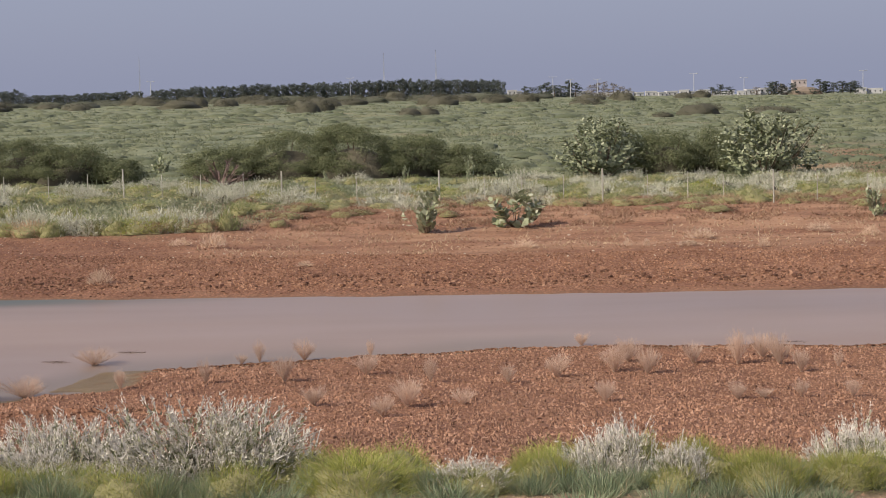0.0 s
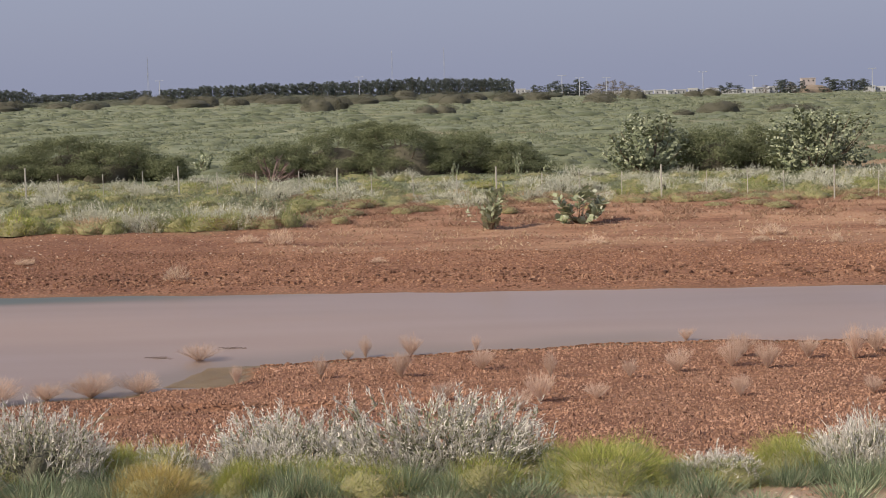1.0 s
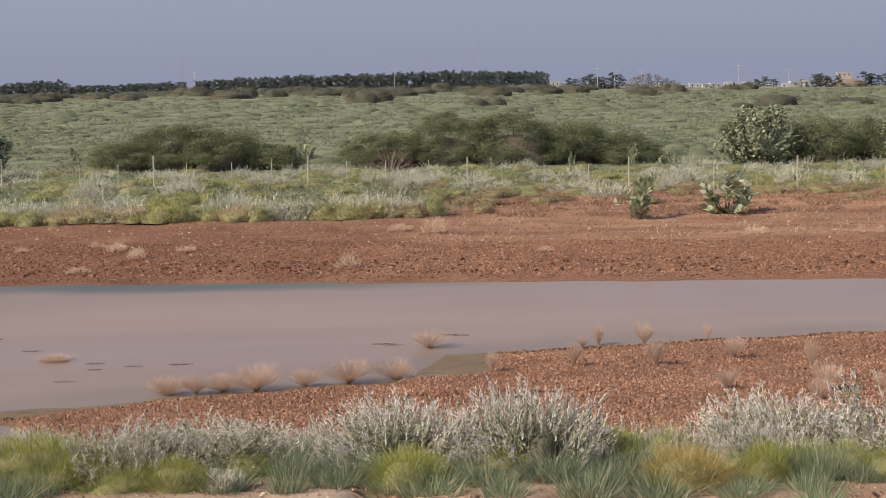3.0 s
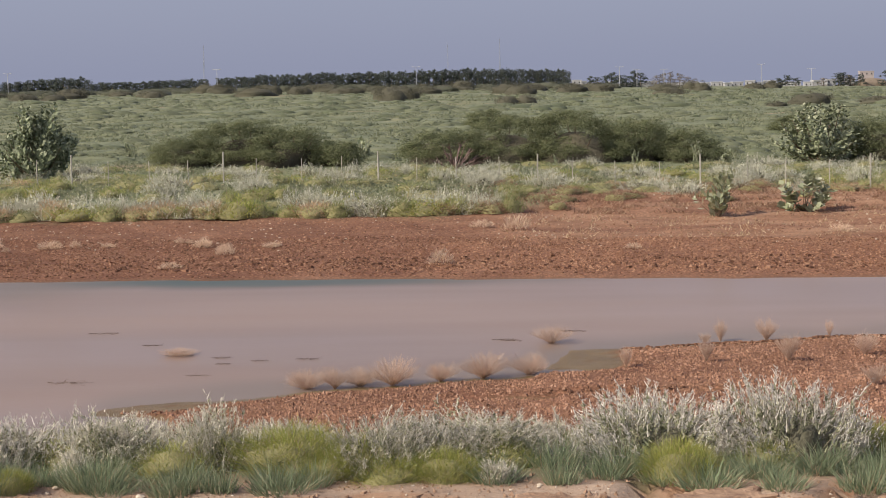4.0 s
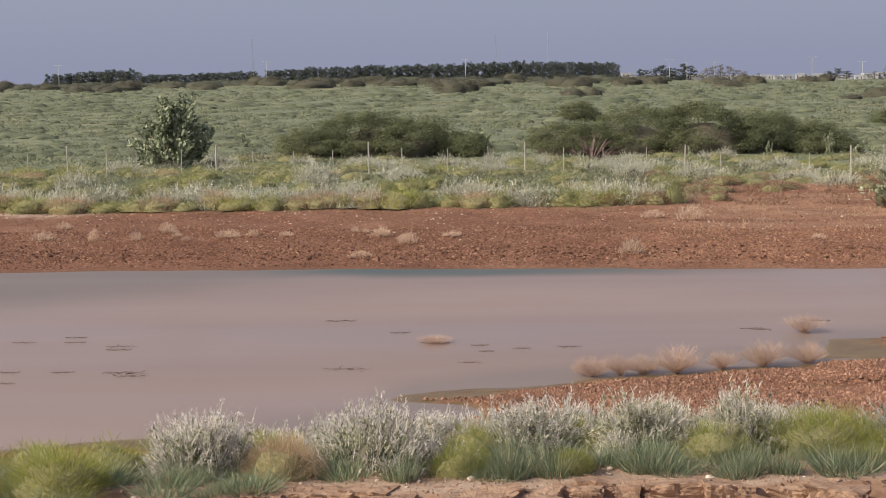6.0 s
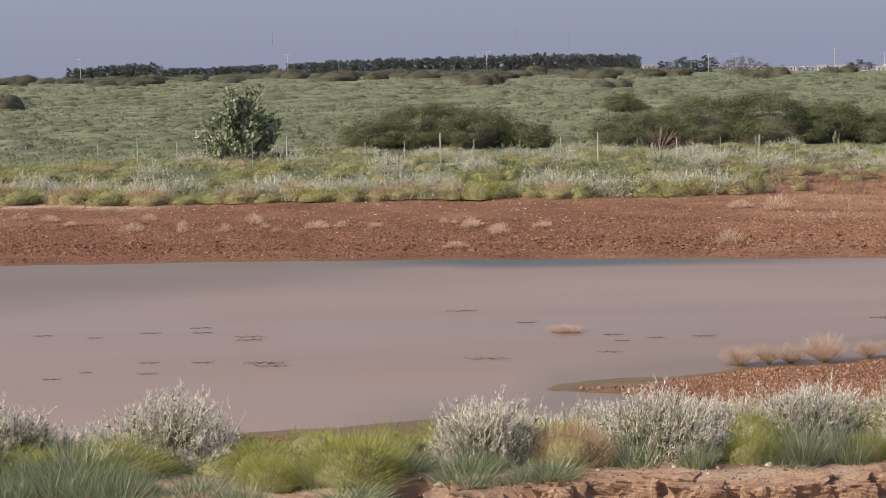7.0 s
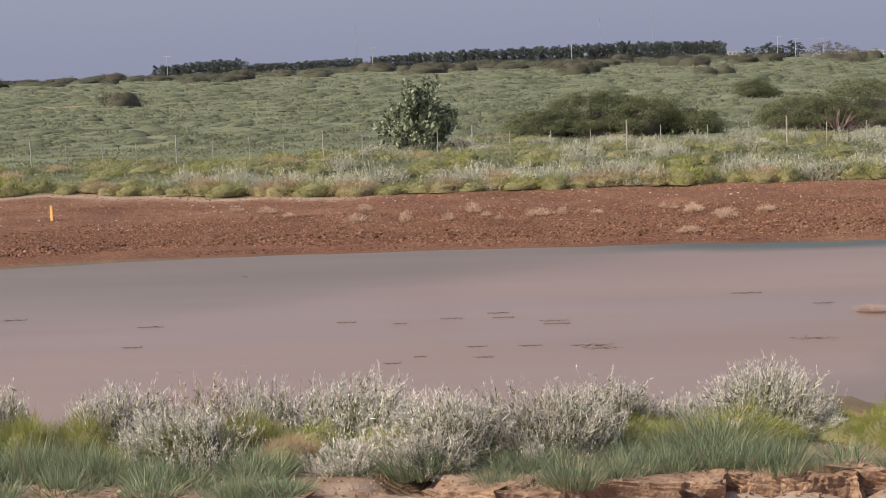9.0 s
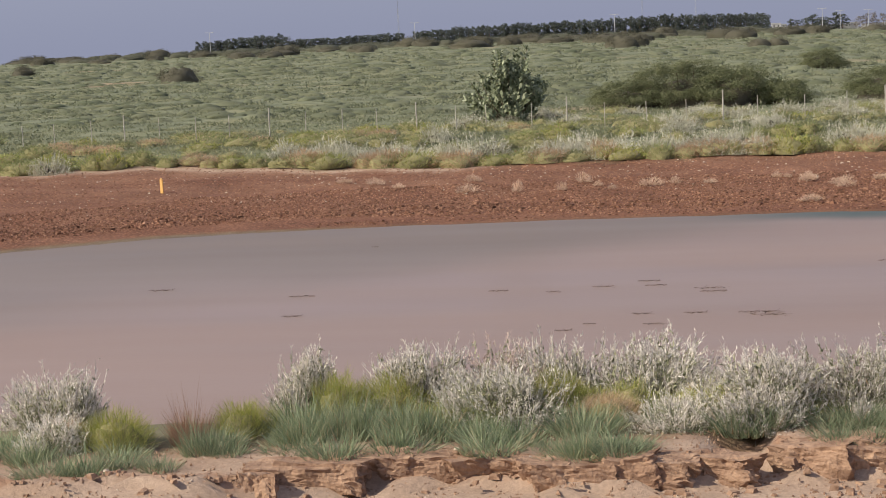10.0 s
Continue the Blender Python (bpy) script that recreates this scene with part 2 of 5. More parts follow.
# White walls greyed in colour to stand for the haze before the town.
PLASTER = surface("hazed_plaster", (0.42, 0.41, 0.41), (0.60, 0.59, 0.59), 0.2, 3)
PINK_PLASTER = surface("reddish_plaster", (0.42, 0.35, 0.33), (0.54, 0.46, 0.43), 0.2, 3)
DARK_GLASS = surface("dark_pane", (0.03, 0.035, 0.04), (0.06, 0.065, 0.07), 0.5, 4, 0.2, 0.05, 0.002)
STEEL = surface("painted_steel", (0.45, 0.45, 0.46), (0.62, 0.62, 0.63), 1, 12, 0.5, 0.1, 0.002)
HEAP_EARTH = surface("heap_earth", (0.20, 0.155, 0.115), (0.28, 0.22, 0.165), 0.2, 2.0)

# ---- ground and water ----
rng = np.random.default_rng(7)
NEAR_SHORE = [(-110, 18), (-75, 22), (-60, 24.5), (-50, 26.2), (-42, 28.2), (-36, 30.3), (-34, 31.1), (-32, 31.4), (-31.55, 32.4), (-31.3, 34.7), (-29.4, 35.5), (-27, 36.8), (-24.8, 37.6),
              (-22.6, 38.4), (-22.2, 39.6), (-21.7, 41.9), (-20, 42.3), (-17.2, 43.1), (-14.7, 43.8), (-12, 44.6), (-8, 44.6), (-3, 44), (5, 43.5), (60, 43)]
FAR_SHORE = [(-110, 34), (-90, 40), (-75, 46), (-66, 50), (-61.2, 53.3), (-58.3, 55.2), (-54.8, 56.7), (-50.9, 57.5), (-44, 58), (-36, 58), (-28, 57.6), (-20, 56.9), (-10, 56.3), (0, 56.0), (60, 56.5)]
VERGE = [(-110, 6), (-75, 10.5), (-45, 14.4), (-41, 15.1), (-38, 15.3), (-35, 16), (-32, 16.5), (-30, 17), (-26, 17.5), (-22, 17.65), (-18, 17.4), (-10, 17.5), (60, 17.5)]
GROWTH = [(-110, 72.5), (-75, 73), (-68, 73.2), (-64, 75.2), (-60, 74.8), (-52, 73.2), (-45, 73.3), (-33, 73.6), (-30, 73.3), (-26.2, 73.4), (-23.8, 74.2), (-22.1, 75.2), (-20.5, 79.5), (-18, 81), (60, 81)]


def along(table, x):
    return np.interp(x, [a for a, _ in table], [b for _, b in table])


def step(a, b, v):
    u = np.clip((v - a) / (b - a), 0, 1)
    return u * u * (3 - 2 * u)


def wave(x, y, seed, size):
    """Smooth noise from -1 to 1 out of a few crossed waves."""
    r = np.random.default_rng(seed)
    total = 0
    for k in range(6):
        a, f, ph = r.uniform(0, 6.28), r.uniform(0.6, 1.7) / size * 6.28, r.uniform(0, 6.28)
        total = total + np.sin((x * math.cos(a) + y * math.sin(a)) * f + ph)
    return total / 3.2


def scarp(x):
    """Where the broken edge of the verge runs."""
    v = along(VERGE, x) - 0.68 + 0.28 * wave(x, 0 * x, 3, 3.2) + 0.12 * wave(x, 0 * x, 4, 0.8) + 0.05 * wave(x, 0 * x, 5, 0.25)
    return v + 0.75 * step(0.72, 0.9, wave(x, 0 * x, 6, 2.6))


def height(x, y):
    x, y = np.asarray(x, float), np.asarray(y, float)
    e, n, f = along(VERGE, x), along(NEAR_SHORE, x), along(FAR_SHORE, x)
    n = n + 0.18 * wave(x, y * 0, 11, 2.3)
    f = f + 0.15 * wave(x, y * 0, 12, 3.0)
    top = 2.42 + 0.02 * wave(x, y, 13, 0.9) + 0.008 * wave(x, y, 14, 0.22)
    low = 2.17 + 0.20 * step(-42.3, -43.4, x) + 0.012 * wave(x, y, 15, 1.1) + 0.006 * wave(x, y, 16, 0.25)
    cut = step(-0.03, 0.03, y - scarp(x) + 0.05 * wave(x, y, 17, 0.3))
    ledge = 0.10 * step(-0.30, -0.22, y - scarp(x) + 0.2 * wave(x, y, 18, 1.0))
    verge = np.maximum(low + ledge * (1 - cut), low + (top - low) * cut)
    slope = np.clip((y - e - 1.6) / np.maximum(n - e - 1.6, 1), 0, 1.2)
    near = verge * np.clip(1 - slope, 0, 1) ** 2.3 + 0.10 * step(0.0, 1.3, n - y) * step(0.02, 0.4, slope) + np.where(slope > 0, 0.02 * wave(x, y, 19, 2.5) * step(0, 0.3, slope) * step(0.3, 2.0, n - y), 0)
    # shallow muddy bays
    for cx, cy, rx, ry, floor in ((-21.5, 40.2, 1.35, 1.9, 0.012), (-22.1, 38.75, 0.75, 0.42, -0.05), (-34.0, 30.3, 3.2, 1.1, 0.012), (-30.2, 34.7, 1.4, 0.5, 0.014), (-30.8, 32.9, 1.6, 1.25, -0.06), (-28.6, 32.0, 1.0, 0.5, 0.012), (-31.0, 31.4, 1.35, 1.1, -0.05), (-21.0, 35.2, 3.2, 0.5, 0.012)):
        w = np.exp(-(((x - cx) / rx) ** 2 + ((y - cy) / ry) ** 2) ** 4)
        near = near * (1 - w) + floor * w
    u = np.clip((y - f) / 24, 0, 1)
    rise = 1.15 + 0.38 * step(-18, -27, x) * step(74, 84, y) + 0.3 * step(86, 98, y) * step(-27, -18, x) + 0.08 * step(86, 98, y)
    mudflat = step(-50, -58, x) * np.exp(-((y - f) / 2.2) ** 2)
    far = rise * u ** 0.8 * (1 - 0.7 * mudflat) + 0.05 * wave(x, y, 21, 4.0) * step(0, 0.3, u)
    far = far - 0.22 * step(-27, -19, x) * np.exp(-((y - 72) / 7) ** 2)
    far = far - 0.38 * np.exp(-(((x + 1.5) / 9) ** 2 + ((y - 103) / 7) ** 2) ** 2)
    far = far + step(90, 130, y) * (0.16 * wave(x, y, 22, 30) + 0.12 * wave(x, y, 23, 11))
    far = far + step(300, 750, y) * (1.0 * step(-20, -120, x) * (1 - step(330, 420, -x)) - 2.6 * np.clip((x + 10) / 200, 0, 1.4))
    far = far - np.maximum(y - 880, 0) * 0.0066
    bed = -0.35 * step(0, 2.0, np.minimum(y - n, f - y))
    z = np.where(y < n, near, np.where(y > f, far, bed))
    return z


def spaced(*runs):
    out = []
    for a, b, d in runs:
        out.append(np.linspace(a, b, max(2, int(round((b - a) / d))), endpoint=False))
    return np.concatenate(out)


def grow(start, stop, first, factor):
    vals, d = [start], first
    while abs(vals[-1] - start) < abs(stop - start):
        vals.append(vals[-1] + math.copysign(d, stop - start))
        d *= factor
    return np.array(vals)


def quad_mesh(name, verts, quads, material, smooth=False):
    """A mesh from arrays of corners and four-cornered faces."""
    me = bpy.data.meshes.new(name)
    verts, quads = np.asarray(verts, np.float32), np.asarray(quads, np.int32)
    me.vertices.add(len(verts))
    me.vertices.foreach_set("co", verts.ravel())
    me.loops.add(quads.size)
    me.loops.foreach_set("vertex_index", quads.ravel())
    me.polygons.add(len(quads))
    me.polygons.foreach_set("loop_start", np.arange(0, quads.size, quads.shape[1], dtype=np.int32))
    me.polygons.foreach_set("use_smooth", np.full(len(quads), smooth))
    me.update(calc_edges=True)
    me.materials.append(material)
    return me


def grid_quads(nx, ny):
    i = (np.arange(ny - 1)[:, None] * nx + np.arange(nx - 1)[None]).ravel()
    return np.stack([i, i + 1, i + 1 + nx, i + nx], 1)


xs = np.concatenate([grow(-78, -6000, 1.0, 1.18)[:0:-1], spaced((-78, -52, 0.35), (-52, 6, 0.22)), grow(6, 6000, 0.4, 1.18)])
ys = np.concatenate([grow(11.8, -600, 0.6, 1.3)[:0:-1], spaced((11.8, 18.2, 0.06), (18.2, 46, 0.26), (46, 56, 0.6), (56, 66, 0.22), (66, 92, 0.35)), grow(92, 6000, 0.7, 1.07)])
gx, gy = np.meshgrid(xs, ys)
gz = height(gx, gy)
me = quad_mesh("ground", np.stack([gx, gy, gz], -1).reshape(-1, 3), grid_quads(len(xs), len(ys)), EARTH, True)
ragged = 0.9 * wave(gx, gy, 31, 3.0) + 0.5 * wave(gx, gy, 32, 0.9)
edge_v, edge_g = along(VERGE, gx), along(GROWTH, gx)
zones = {
    "sand": 1 - step(-0.2, 0.5, gy - edge_v + 0.3 * ragged) + 1.0 * np.exp(-((gy - edge_g + 0.6 + 0.5 * ragged) / 0.9) ** 2) * step(-46, -50, gx),
    "cut": np.clip(1 - np.abs(gy - scarp(gx)) / 0.13, 0, 1) ** 0.5 * (gy < 20),
    "grass": 0.75 * step(-0.1, 0.6, gy - edge_v + 0.3 * ragged) * (1 - step(2.2, 4.2, gy - edge_v + ragged)) + step(-0.5, 2.5, gy - edge_g + ragged) * (1 - 0.85 * np.exp(-((gx - 11) / 7) ** 2 - ((gy - 112) / 26) ** 2)) * (1 - 0.75 * step(-30, -20, gx) * (1 - step(84, 90, gy + ragged))),
    "pale": (0.15 + 0.55 * step(-30, -14, gx)) * step(7, 12, gy - along(FAR_SHORE, gx)),
    "dusky": (1 - step(-32, -20, gx + 2 * ragged)) * (gy > 45),
    "wet": (1 - step(0.012, 0.05, gz + 0.01 * wave(gx, gy, 33, 0.7))) * (gy > 20) * (gy < 70) * (1 - 0.75 * (gy > 50) * step(-54, -48, gx)),
}
for key, val in zones.items():
    me.attributes.new(key, "FLOAT", "POINT").data.foreach_set("value", np.ascontiguousarray(val, np.float32).ravel())
tagged(new("ground", me), "red gravelly earth, sandy verge and overgrown flat plain", "ground", kind="structure")

wx, wy = spaced((-150, 70, 1.0)), spaced((14, 62, 0.4))
ax, ay = np.meshgrid(wx, wy)
# Where the water colour takes the painted reflection tone: far strip, then near edge.
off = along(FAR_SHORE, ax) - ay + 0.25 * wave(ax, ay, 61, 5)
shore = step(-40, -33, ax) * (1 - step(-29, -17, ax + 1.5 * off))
reflect_tint = 0.85 * shore * (1 - step(0.5, 2.4, off - 0.8 * step(-40, -32, ax) * (1 - step(-32, -24, ax)))) + 0.35 * (1 - step(-38, -30, ax + off)) * (1 - step(8, 24, off + 1.2 * wave(ax, ay, 62, 14)))
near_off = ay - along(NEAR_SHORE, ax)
reflect_tint = np.maximum(reflect_tint, 0.3 * (1 - step(0.4, 3.2, near_off + 0.8 * wave(ax, ay, 63, 5))) * step(-36, -33, ax) * (1 - step(-12, -8, ax)))
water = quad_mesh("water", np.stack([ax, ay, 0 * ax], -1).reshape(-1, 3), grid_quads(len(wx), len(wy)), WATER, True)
water.attributes.new("reflect_tint", "FLOAT", "POINT").data.foreach_set("value", np.ascontiguousarray(reflect_tint, np.float32).ravel())
tagged(new("water", water),
       "still muddy pinkish-brown flood water in a shallow channel", "water", kind="structure")

# ---- where things stand: x, y, width, height ----
SILVER_A = [
    (-45.6, 16.3, 1.2, 0.92), (-45.1, 14.9, 0.75, 0.45), (-42.85, 16.5, 0.8, 0.82), (-41.7, 17.0, 1.2, 1.08), (-41.0, 17.6, 1.35, 1.25), (-40.6, 16.1, 1.35, 0.7), (-40.2, 17.7, 1.35, 1.14),
    (-39.3, 17.4, 1.85, 0.98), (-38.0, 16.3, 1.25, 0.98), (-37.0, 16.7, 1.45, 0.98), (-36.4, 17.5, 0.9, 0.82), (-31.4, 17.4, 1.15, 0.84), (-29.7, 17.6, 1.45, 0.87), (-28.9, 18.9, 0.56, 0.44), (-28.0, 18.5, 1.16, 0.76),
    (-26.9, 18.5, 1.22, 0.67), (-25.8, 18.6, 1.1, 0.67), (-24.0, 18.5, 1.47, 0.67), (-23.0, 19.1, 1.89, 0.57), (-21.1, 18.9, 1.7, 0.8), (-19.7, 18.8, 1.6, 0.95), (-16.9, 19.5, 1.7, 0.85), (-15.3, 19.4, 2.1, 0.92)]
SILVER_B = [
    (-38.9, 15.8, 0.95, 0.4), (-38.1, 15.7, 0.8, 0.46), (-35.8, 17.9, 1.2, 0.62), (-34.8, 17.6, 1.5, 0.92), (-34.2, 17.1, 0.55, 0.3), (-12.3, 18.3, 0.78, 0.36), (-10.8, 19.0, 1.06, 0.62), (-10.1, 18.4, 0.6, 0.51),
    (-8.1, 19.5, 0.97, 0.58)]
GREEN_A = [
    (-44.5, 15.1, 0.72, 0.5), (-43.3, 15.6, 0.65, 0.5), (-41.9, 16.6, 0.85, 0.6), (-40.2, 16.8, 0.6, 0.56), (-35.9, 16.7, 0.95, 0.34), (-34.9, 16.6, 0.95, 0.36), (-33.6, 16.8, 0.8, 0.42), (-33.4, 16.2, 0.61, 0.44),
    (-32.6, 16.5, 1.06, 0.58), (-28.7, 17.3, 0.63, 0.4), (-27.6, 17.3, 0.46, 0.34), (-24.9, 18.4, 1.33, 0.58), (-24.5, 18.0, 0.71, 0.36), (-23.8, 17.9, 0.89, 0.37), (-23.7, 18.7, 0.69, 0.44), (-23.3, 17.9, 0.78, 0.42),
    (-20.9, 18.0, 0.84, 0.54), (-18.7, 19.0, 0.55, 0.43), (-17.3, 18.0, 0.52, 0.49), (-17.1, 18.4, 0.69, 0.37), (-13.5, 18.2, 1.31, 0.57), (-11.6, 18.7, 0.85, 0.44), (-9.9, 19.2, 0.57, 0.54)]
GREEN_B = [
    (-42.4, 16.2, 0.6, 0.64), (-9.3, 18.1, 0.96, 0.54), (-8.5, 18.2, 0.79, 0.48)]
BLUE_A = [
    (-45.2, 14.6, 0.6, 0.2), (-43.4, 15.0, 0.62, 0.28), (-42.6, 15.3, 0.7, 0.4), (-42.1, 15.5, 0.7, 0.48), (-41.5, 15.5, 0.72, 0.42), (-40.8, 15.3, 0.6, 0.25), (-39.8, 15.5, 0.98, 0.36), (-37.2, 15.8, 1.0, 0.3),
    (-36.2, 16.1, 0.62, 0.2), (-35.3, 16.3, 1.24, 0.48), (-32.9, 16.3, 0.61, 0.28), (-31.4, 16.8, 0.57, 0.26), (-31.1, 17.2, 0.29, 0.21), (-28.2, 17.3, 0.75, 0.43), (-26.8, 17.5, 0.81, 0.38), (-25.9, 17.8, 0.53, 0.23),
    (-25.1, 18.0, 0.59, 0.28), (-23.3, 17.9, 0.54, 0.24), (-20.8, 18.0, 0.41, 0.2), (-20.1, 17.9, 0.75, 0.32), (-18.9, 17.8, 0.57, 0.31), (-16.7, 18.0, 0.64, 0.39)]
BLUE_B = [
    (-16.4, 18.4, 0.62, 0.37), (-15.6, 18.0, 0.52, 0.35), (-15.3, 18.3, 0.49, 0.27), (-15.1, 17.9, 0.47, 0.34), (-12.8, 18.2, 0.42, 0.33), (-10.7, 18.2, 0.48, 0.3)]
TAN = [
    (-45.2, 15.5, 0.48, 0.3), (-43.78, 15.3, 0.6, 0.62), (-30.5, 17.3, 0.65, 0.44), (-18.1, 17.8, 1.14, 0.51)]
DRY = [
    (-22.1, 43.2, 0.86, 0.36), (-20.5, 38.7, 0.32, 0.41), (-18.7, 39.3, 0.39, 0.49), (-18.4, 42.9, 0.35, 0.25), (-18.0, 43.2, 0.35, 0.46), (-16.9, 39.2, 0.57, 0.54), (-16.9, 43.2, 0.63, 0.5), (-15.8, 35.0, 0.51, 0.4),
    (-15.3, 43.7, 0.23, 0.35), (-15.1, 39.9, 0.65, 0.45), (-14.3, 33.1, 0.54, 0.38), (-13.9, 34.7, 0.67, 0.56), (-13.6, 38.5, 0.35, 0.47), (-11.9, 38.1, 0.37, 0.37), (-10.8, 38.9, 0.65, 0.48), (-10.0, 44.9, 0.43, 0.35),
    (-9.5, 39.8, 0.64, 0.49), (-9.1, 41.2, 0.66, 0.51), (-8.8, 39.2, 0.66, 0.57), (-7.6, 40.9, 0.53, 0.5), (-6.6, 40.7, 0.53, 0.66), (-5.9, 41.6, 0.68, 0.54), (-5.7, 40.3, 0.66, 0.66), (-5.4, 39.2, 0.45, 0.51)]
DRY2 = [
    (-27.3, 37.0, 0.66, 0.42), (-26.7, 37.0, 0.36, 0.42), (-26.2, 37.3, 0.6, 0.36), (-25.5, 37.3, 0.73, 0.54), (-24.5, 37.8, 0.49, 0.37), (-23.6, 38.1, 0.68, 0.52), (-22.6, 38.6, 0.63, 0.44), (-12.8, 34.6, 0.5, 0.28),
    (-10.0, 34.6, 0.45, 0.39), (-7.4, 34.7, 0.4, 0.34), (-6.9, 34.6, 0.34, 0.23), (-6.1, 35.0, 0.34, 0.29), (-5.1, 34.9, 0.34, 0.32), (-4.5, 39.6, 0.29, 0.39)]
DEBRIS = [
    (-40.1, 42.9, 0.73, 0.09), (-38.6, 41.4, 0.98, 0.08), (-37.5, 37.6, 1.14, 0.06), (-33.8, 45.6, 1.04, 0.06), (-32.7, 38.0, 1.25, 0.1), (-32.0, 43.4, 0.64, 0.06), (-31.0, 41.8, 0.88, 0.14), (-30.0, 38.8, 0.7, 0.06),
    (-29.9, 41.3, 0.54, 0.05), (-29.7, 40.4, 0.46, 0.05), (-28.9, 40.8, 0.59, 0.07), (-27.8, 41.0, 0.69, 0.07), (-23.3, 43.8, 0.71, 0.07), (-23.1, 43.6, 0.65, 0.12), (-21.7, 45.2, 0.59, 0.06), (-21.5, 45.1, 0.74, 0.09),
    (-4.7, 44.8, 0.88, 0.2)]
DEBRIS2 = [
    (-53.0, 43.4, 0.85, 0.06), (-48.8, 41.7, 0.87, 0.07), (-48.8, 51.8, 0.28, 0.07), (-48.3, 38.5, 0.61, 0.07), (-43.8, 41.8, 0.64, 0.07), (-42.4, 41.4, 0.49, 0.06), (-41.7, 35.7, 0.48, 0.06), (-41.2, 36.5, 0.37, 0.05),
    (-41.2, 42.1, 0.77, 0.13), (-40.1, 37.7, 0.57, 0.06), (-39.9, 42.1, 0.7, 0.1), (-39.8, 36.3, 0.61, 0.09), (-38.9, 37.7, 0.63, 0.06), (-38.5, 40.9, 0.82, 0.08), (-37.3, 37.2, 1.0, 0.06)]
TUFT = [
    (-53.0, 68.0, 0.69, 0.18), (-51.7, 67.8, 0.8, 0.27), (-50.6, 66.8, 0.56, 0.18), (-47.8, 68.1, 0.68, 0.27), (-47.6, 64.6, 0.96, 0.32), (-45.7, 64.8, 0.43, 0.43), (-44.0, 64.5, 0.47, 0.3), (-43.3, 66.7, 0.65, 0.39),
    (-42.7, 65.6, 0.39, 0.21), (-42.1, 64.4, 0.34, 0.17), (-40.7, 65.3, 1.02, 0.3), (-39.8, 65.6, 0.43, 0.26), (-38.5, 65.3, 0.53, 0.17), (-35.6, 66.2, 0.32, 0.17), (-34.9, 65.4, 0.63, 0.3), (-33.9, 64.1, 0.62, 0.25),
    (-32.1, 64.9, 0.46, 0.19), (-25.8, 60.2, 0.88, 0.49)]
TUFT2 = [
    (-36.0, 66.3, 0.44, 0.22), (-35.1, 60.2, 0.79, 0.24), (-34.9, 65.1, 0.75, 0.26), (-33.7, 63.1, 0.72, 0.41), (-32.3, 64.7, 0.63, 0.21), (-24.7, 69.6, 0.9, 0.32), (-23.3, 69.0, 1.12, 0.56), (-19.1, 63.4, 0.61, 0.2),
    (-11.1, 67.2, 1.29, 0.43), (-7.2, 67.3, 0.43, 0.43), (-6.5, 67.2, 0.43, 0.39), (-5.0, 66.7, 1.07, 0.3), (-4.2, 69.3, 1.78, 0.56), (-2.2, 66.5, 0.64, 0.47), (0.7, 71.2, 1.38, 0.46), (2.3, 69.1, 0.9, 0.56)]
MOUND = [
    (-267.8, 1091.8, 21.4, 3.57), (-265.4, 1025.3, 26.87, 4.7), (-153.4, 688.3, 13.41, 3.58), (-112.0, 582.1, 11.27, 3.76), (-103.7, 594.3, 11.48, 3.06), (-103.5, 677.9, 15.23, 3.05), (-71.9, 609.3, 11.69, 2.34), (-64.5, 737.6, 14.11, 2.35),
    (-60.2, 585.1, 13.07, 2.24), (-57.6, 416.0, 9.98, 2.93), (-55.2, 738.2, 14.11, 4.23), (-32.9, 574.5, 14.63, 3.29), (-28.8, 331.8, 5.81, 1.69), (-25.4, 655.8, 10.43, 2.5), (-12.8, 561.3, 12.5, 2.86), (-2.5, 592.3, 11.31, 2.64),
    (10.6, 458.7, 10.23, 2.34), (12.4, 265.9, 3.82, 0.85), (19.0, 276.7, 7.97, 1.77), (30.2, 276.0, 9.77, 1.24)]
MOUND2 = [
    (-360.1, 872.3, 14.81, 2.96), (-342.4, 779.9, 24.01, 3.2), (-310.4, 796.9, 10.73, 2.68), (-262.0, 707.8, 14.2, 3.79), (-190.8, 382.7, 6.58, 2.1), (-180.3, 590.1, 13.55, 3.87), (-155.1, 601.2, 11.72, 2.34), (-144.3, 669.9, 12.98, 3.46),
    (-111.7, 240.4, 7.24, 2.41), (-107.1, 687.1, 15.41, 3.52), (-73.0, 587.9, 15.03, 3.01), (-55.2, 434.4, 9.02, 3.05), (-28.4, 520.5, 11.63, 2.99), (-25.4, 334.3, 5.35, 1.71)]


# ---- kinds of things ----
def part(name, me, parent, label=""):
    ob = new(name, me)
    ob.parent = parent
    return tagged(ob, label, kind="stuff" if name in ("foliage", "flower_wool", "grass", "withered_grass", "brushwood", "crown") else "")


def unit(v):
    return v / np.maximum(np.linalg.norm(v, axis=-1, keepdims=True), 1e-9)


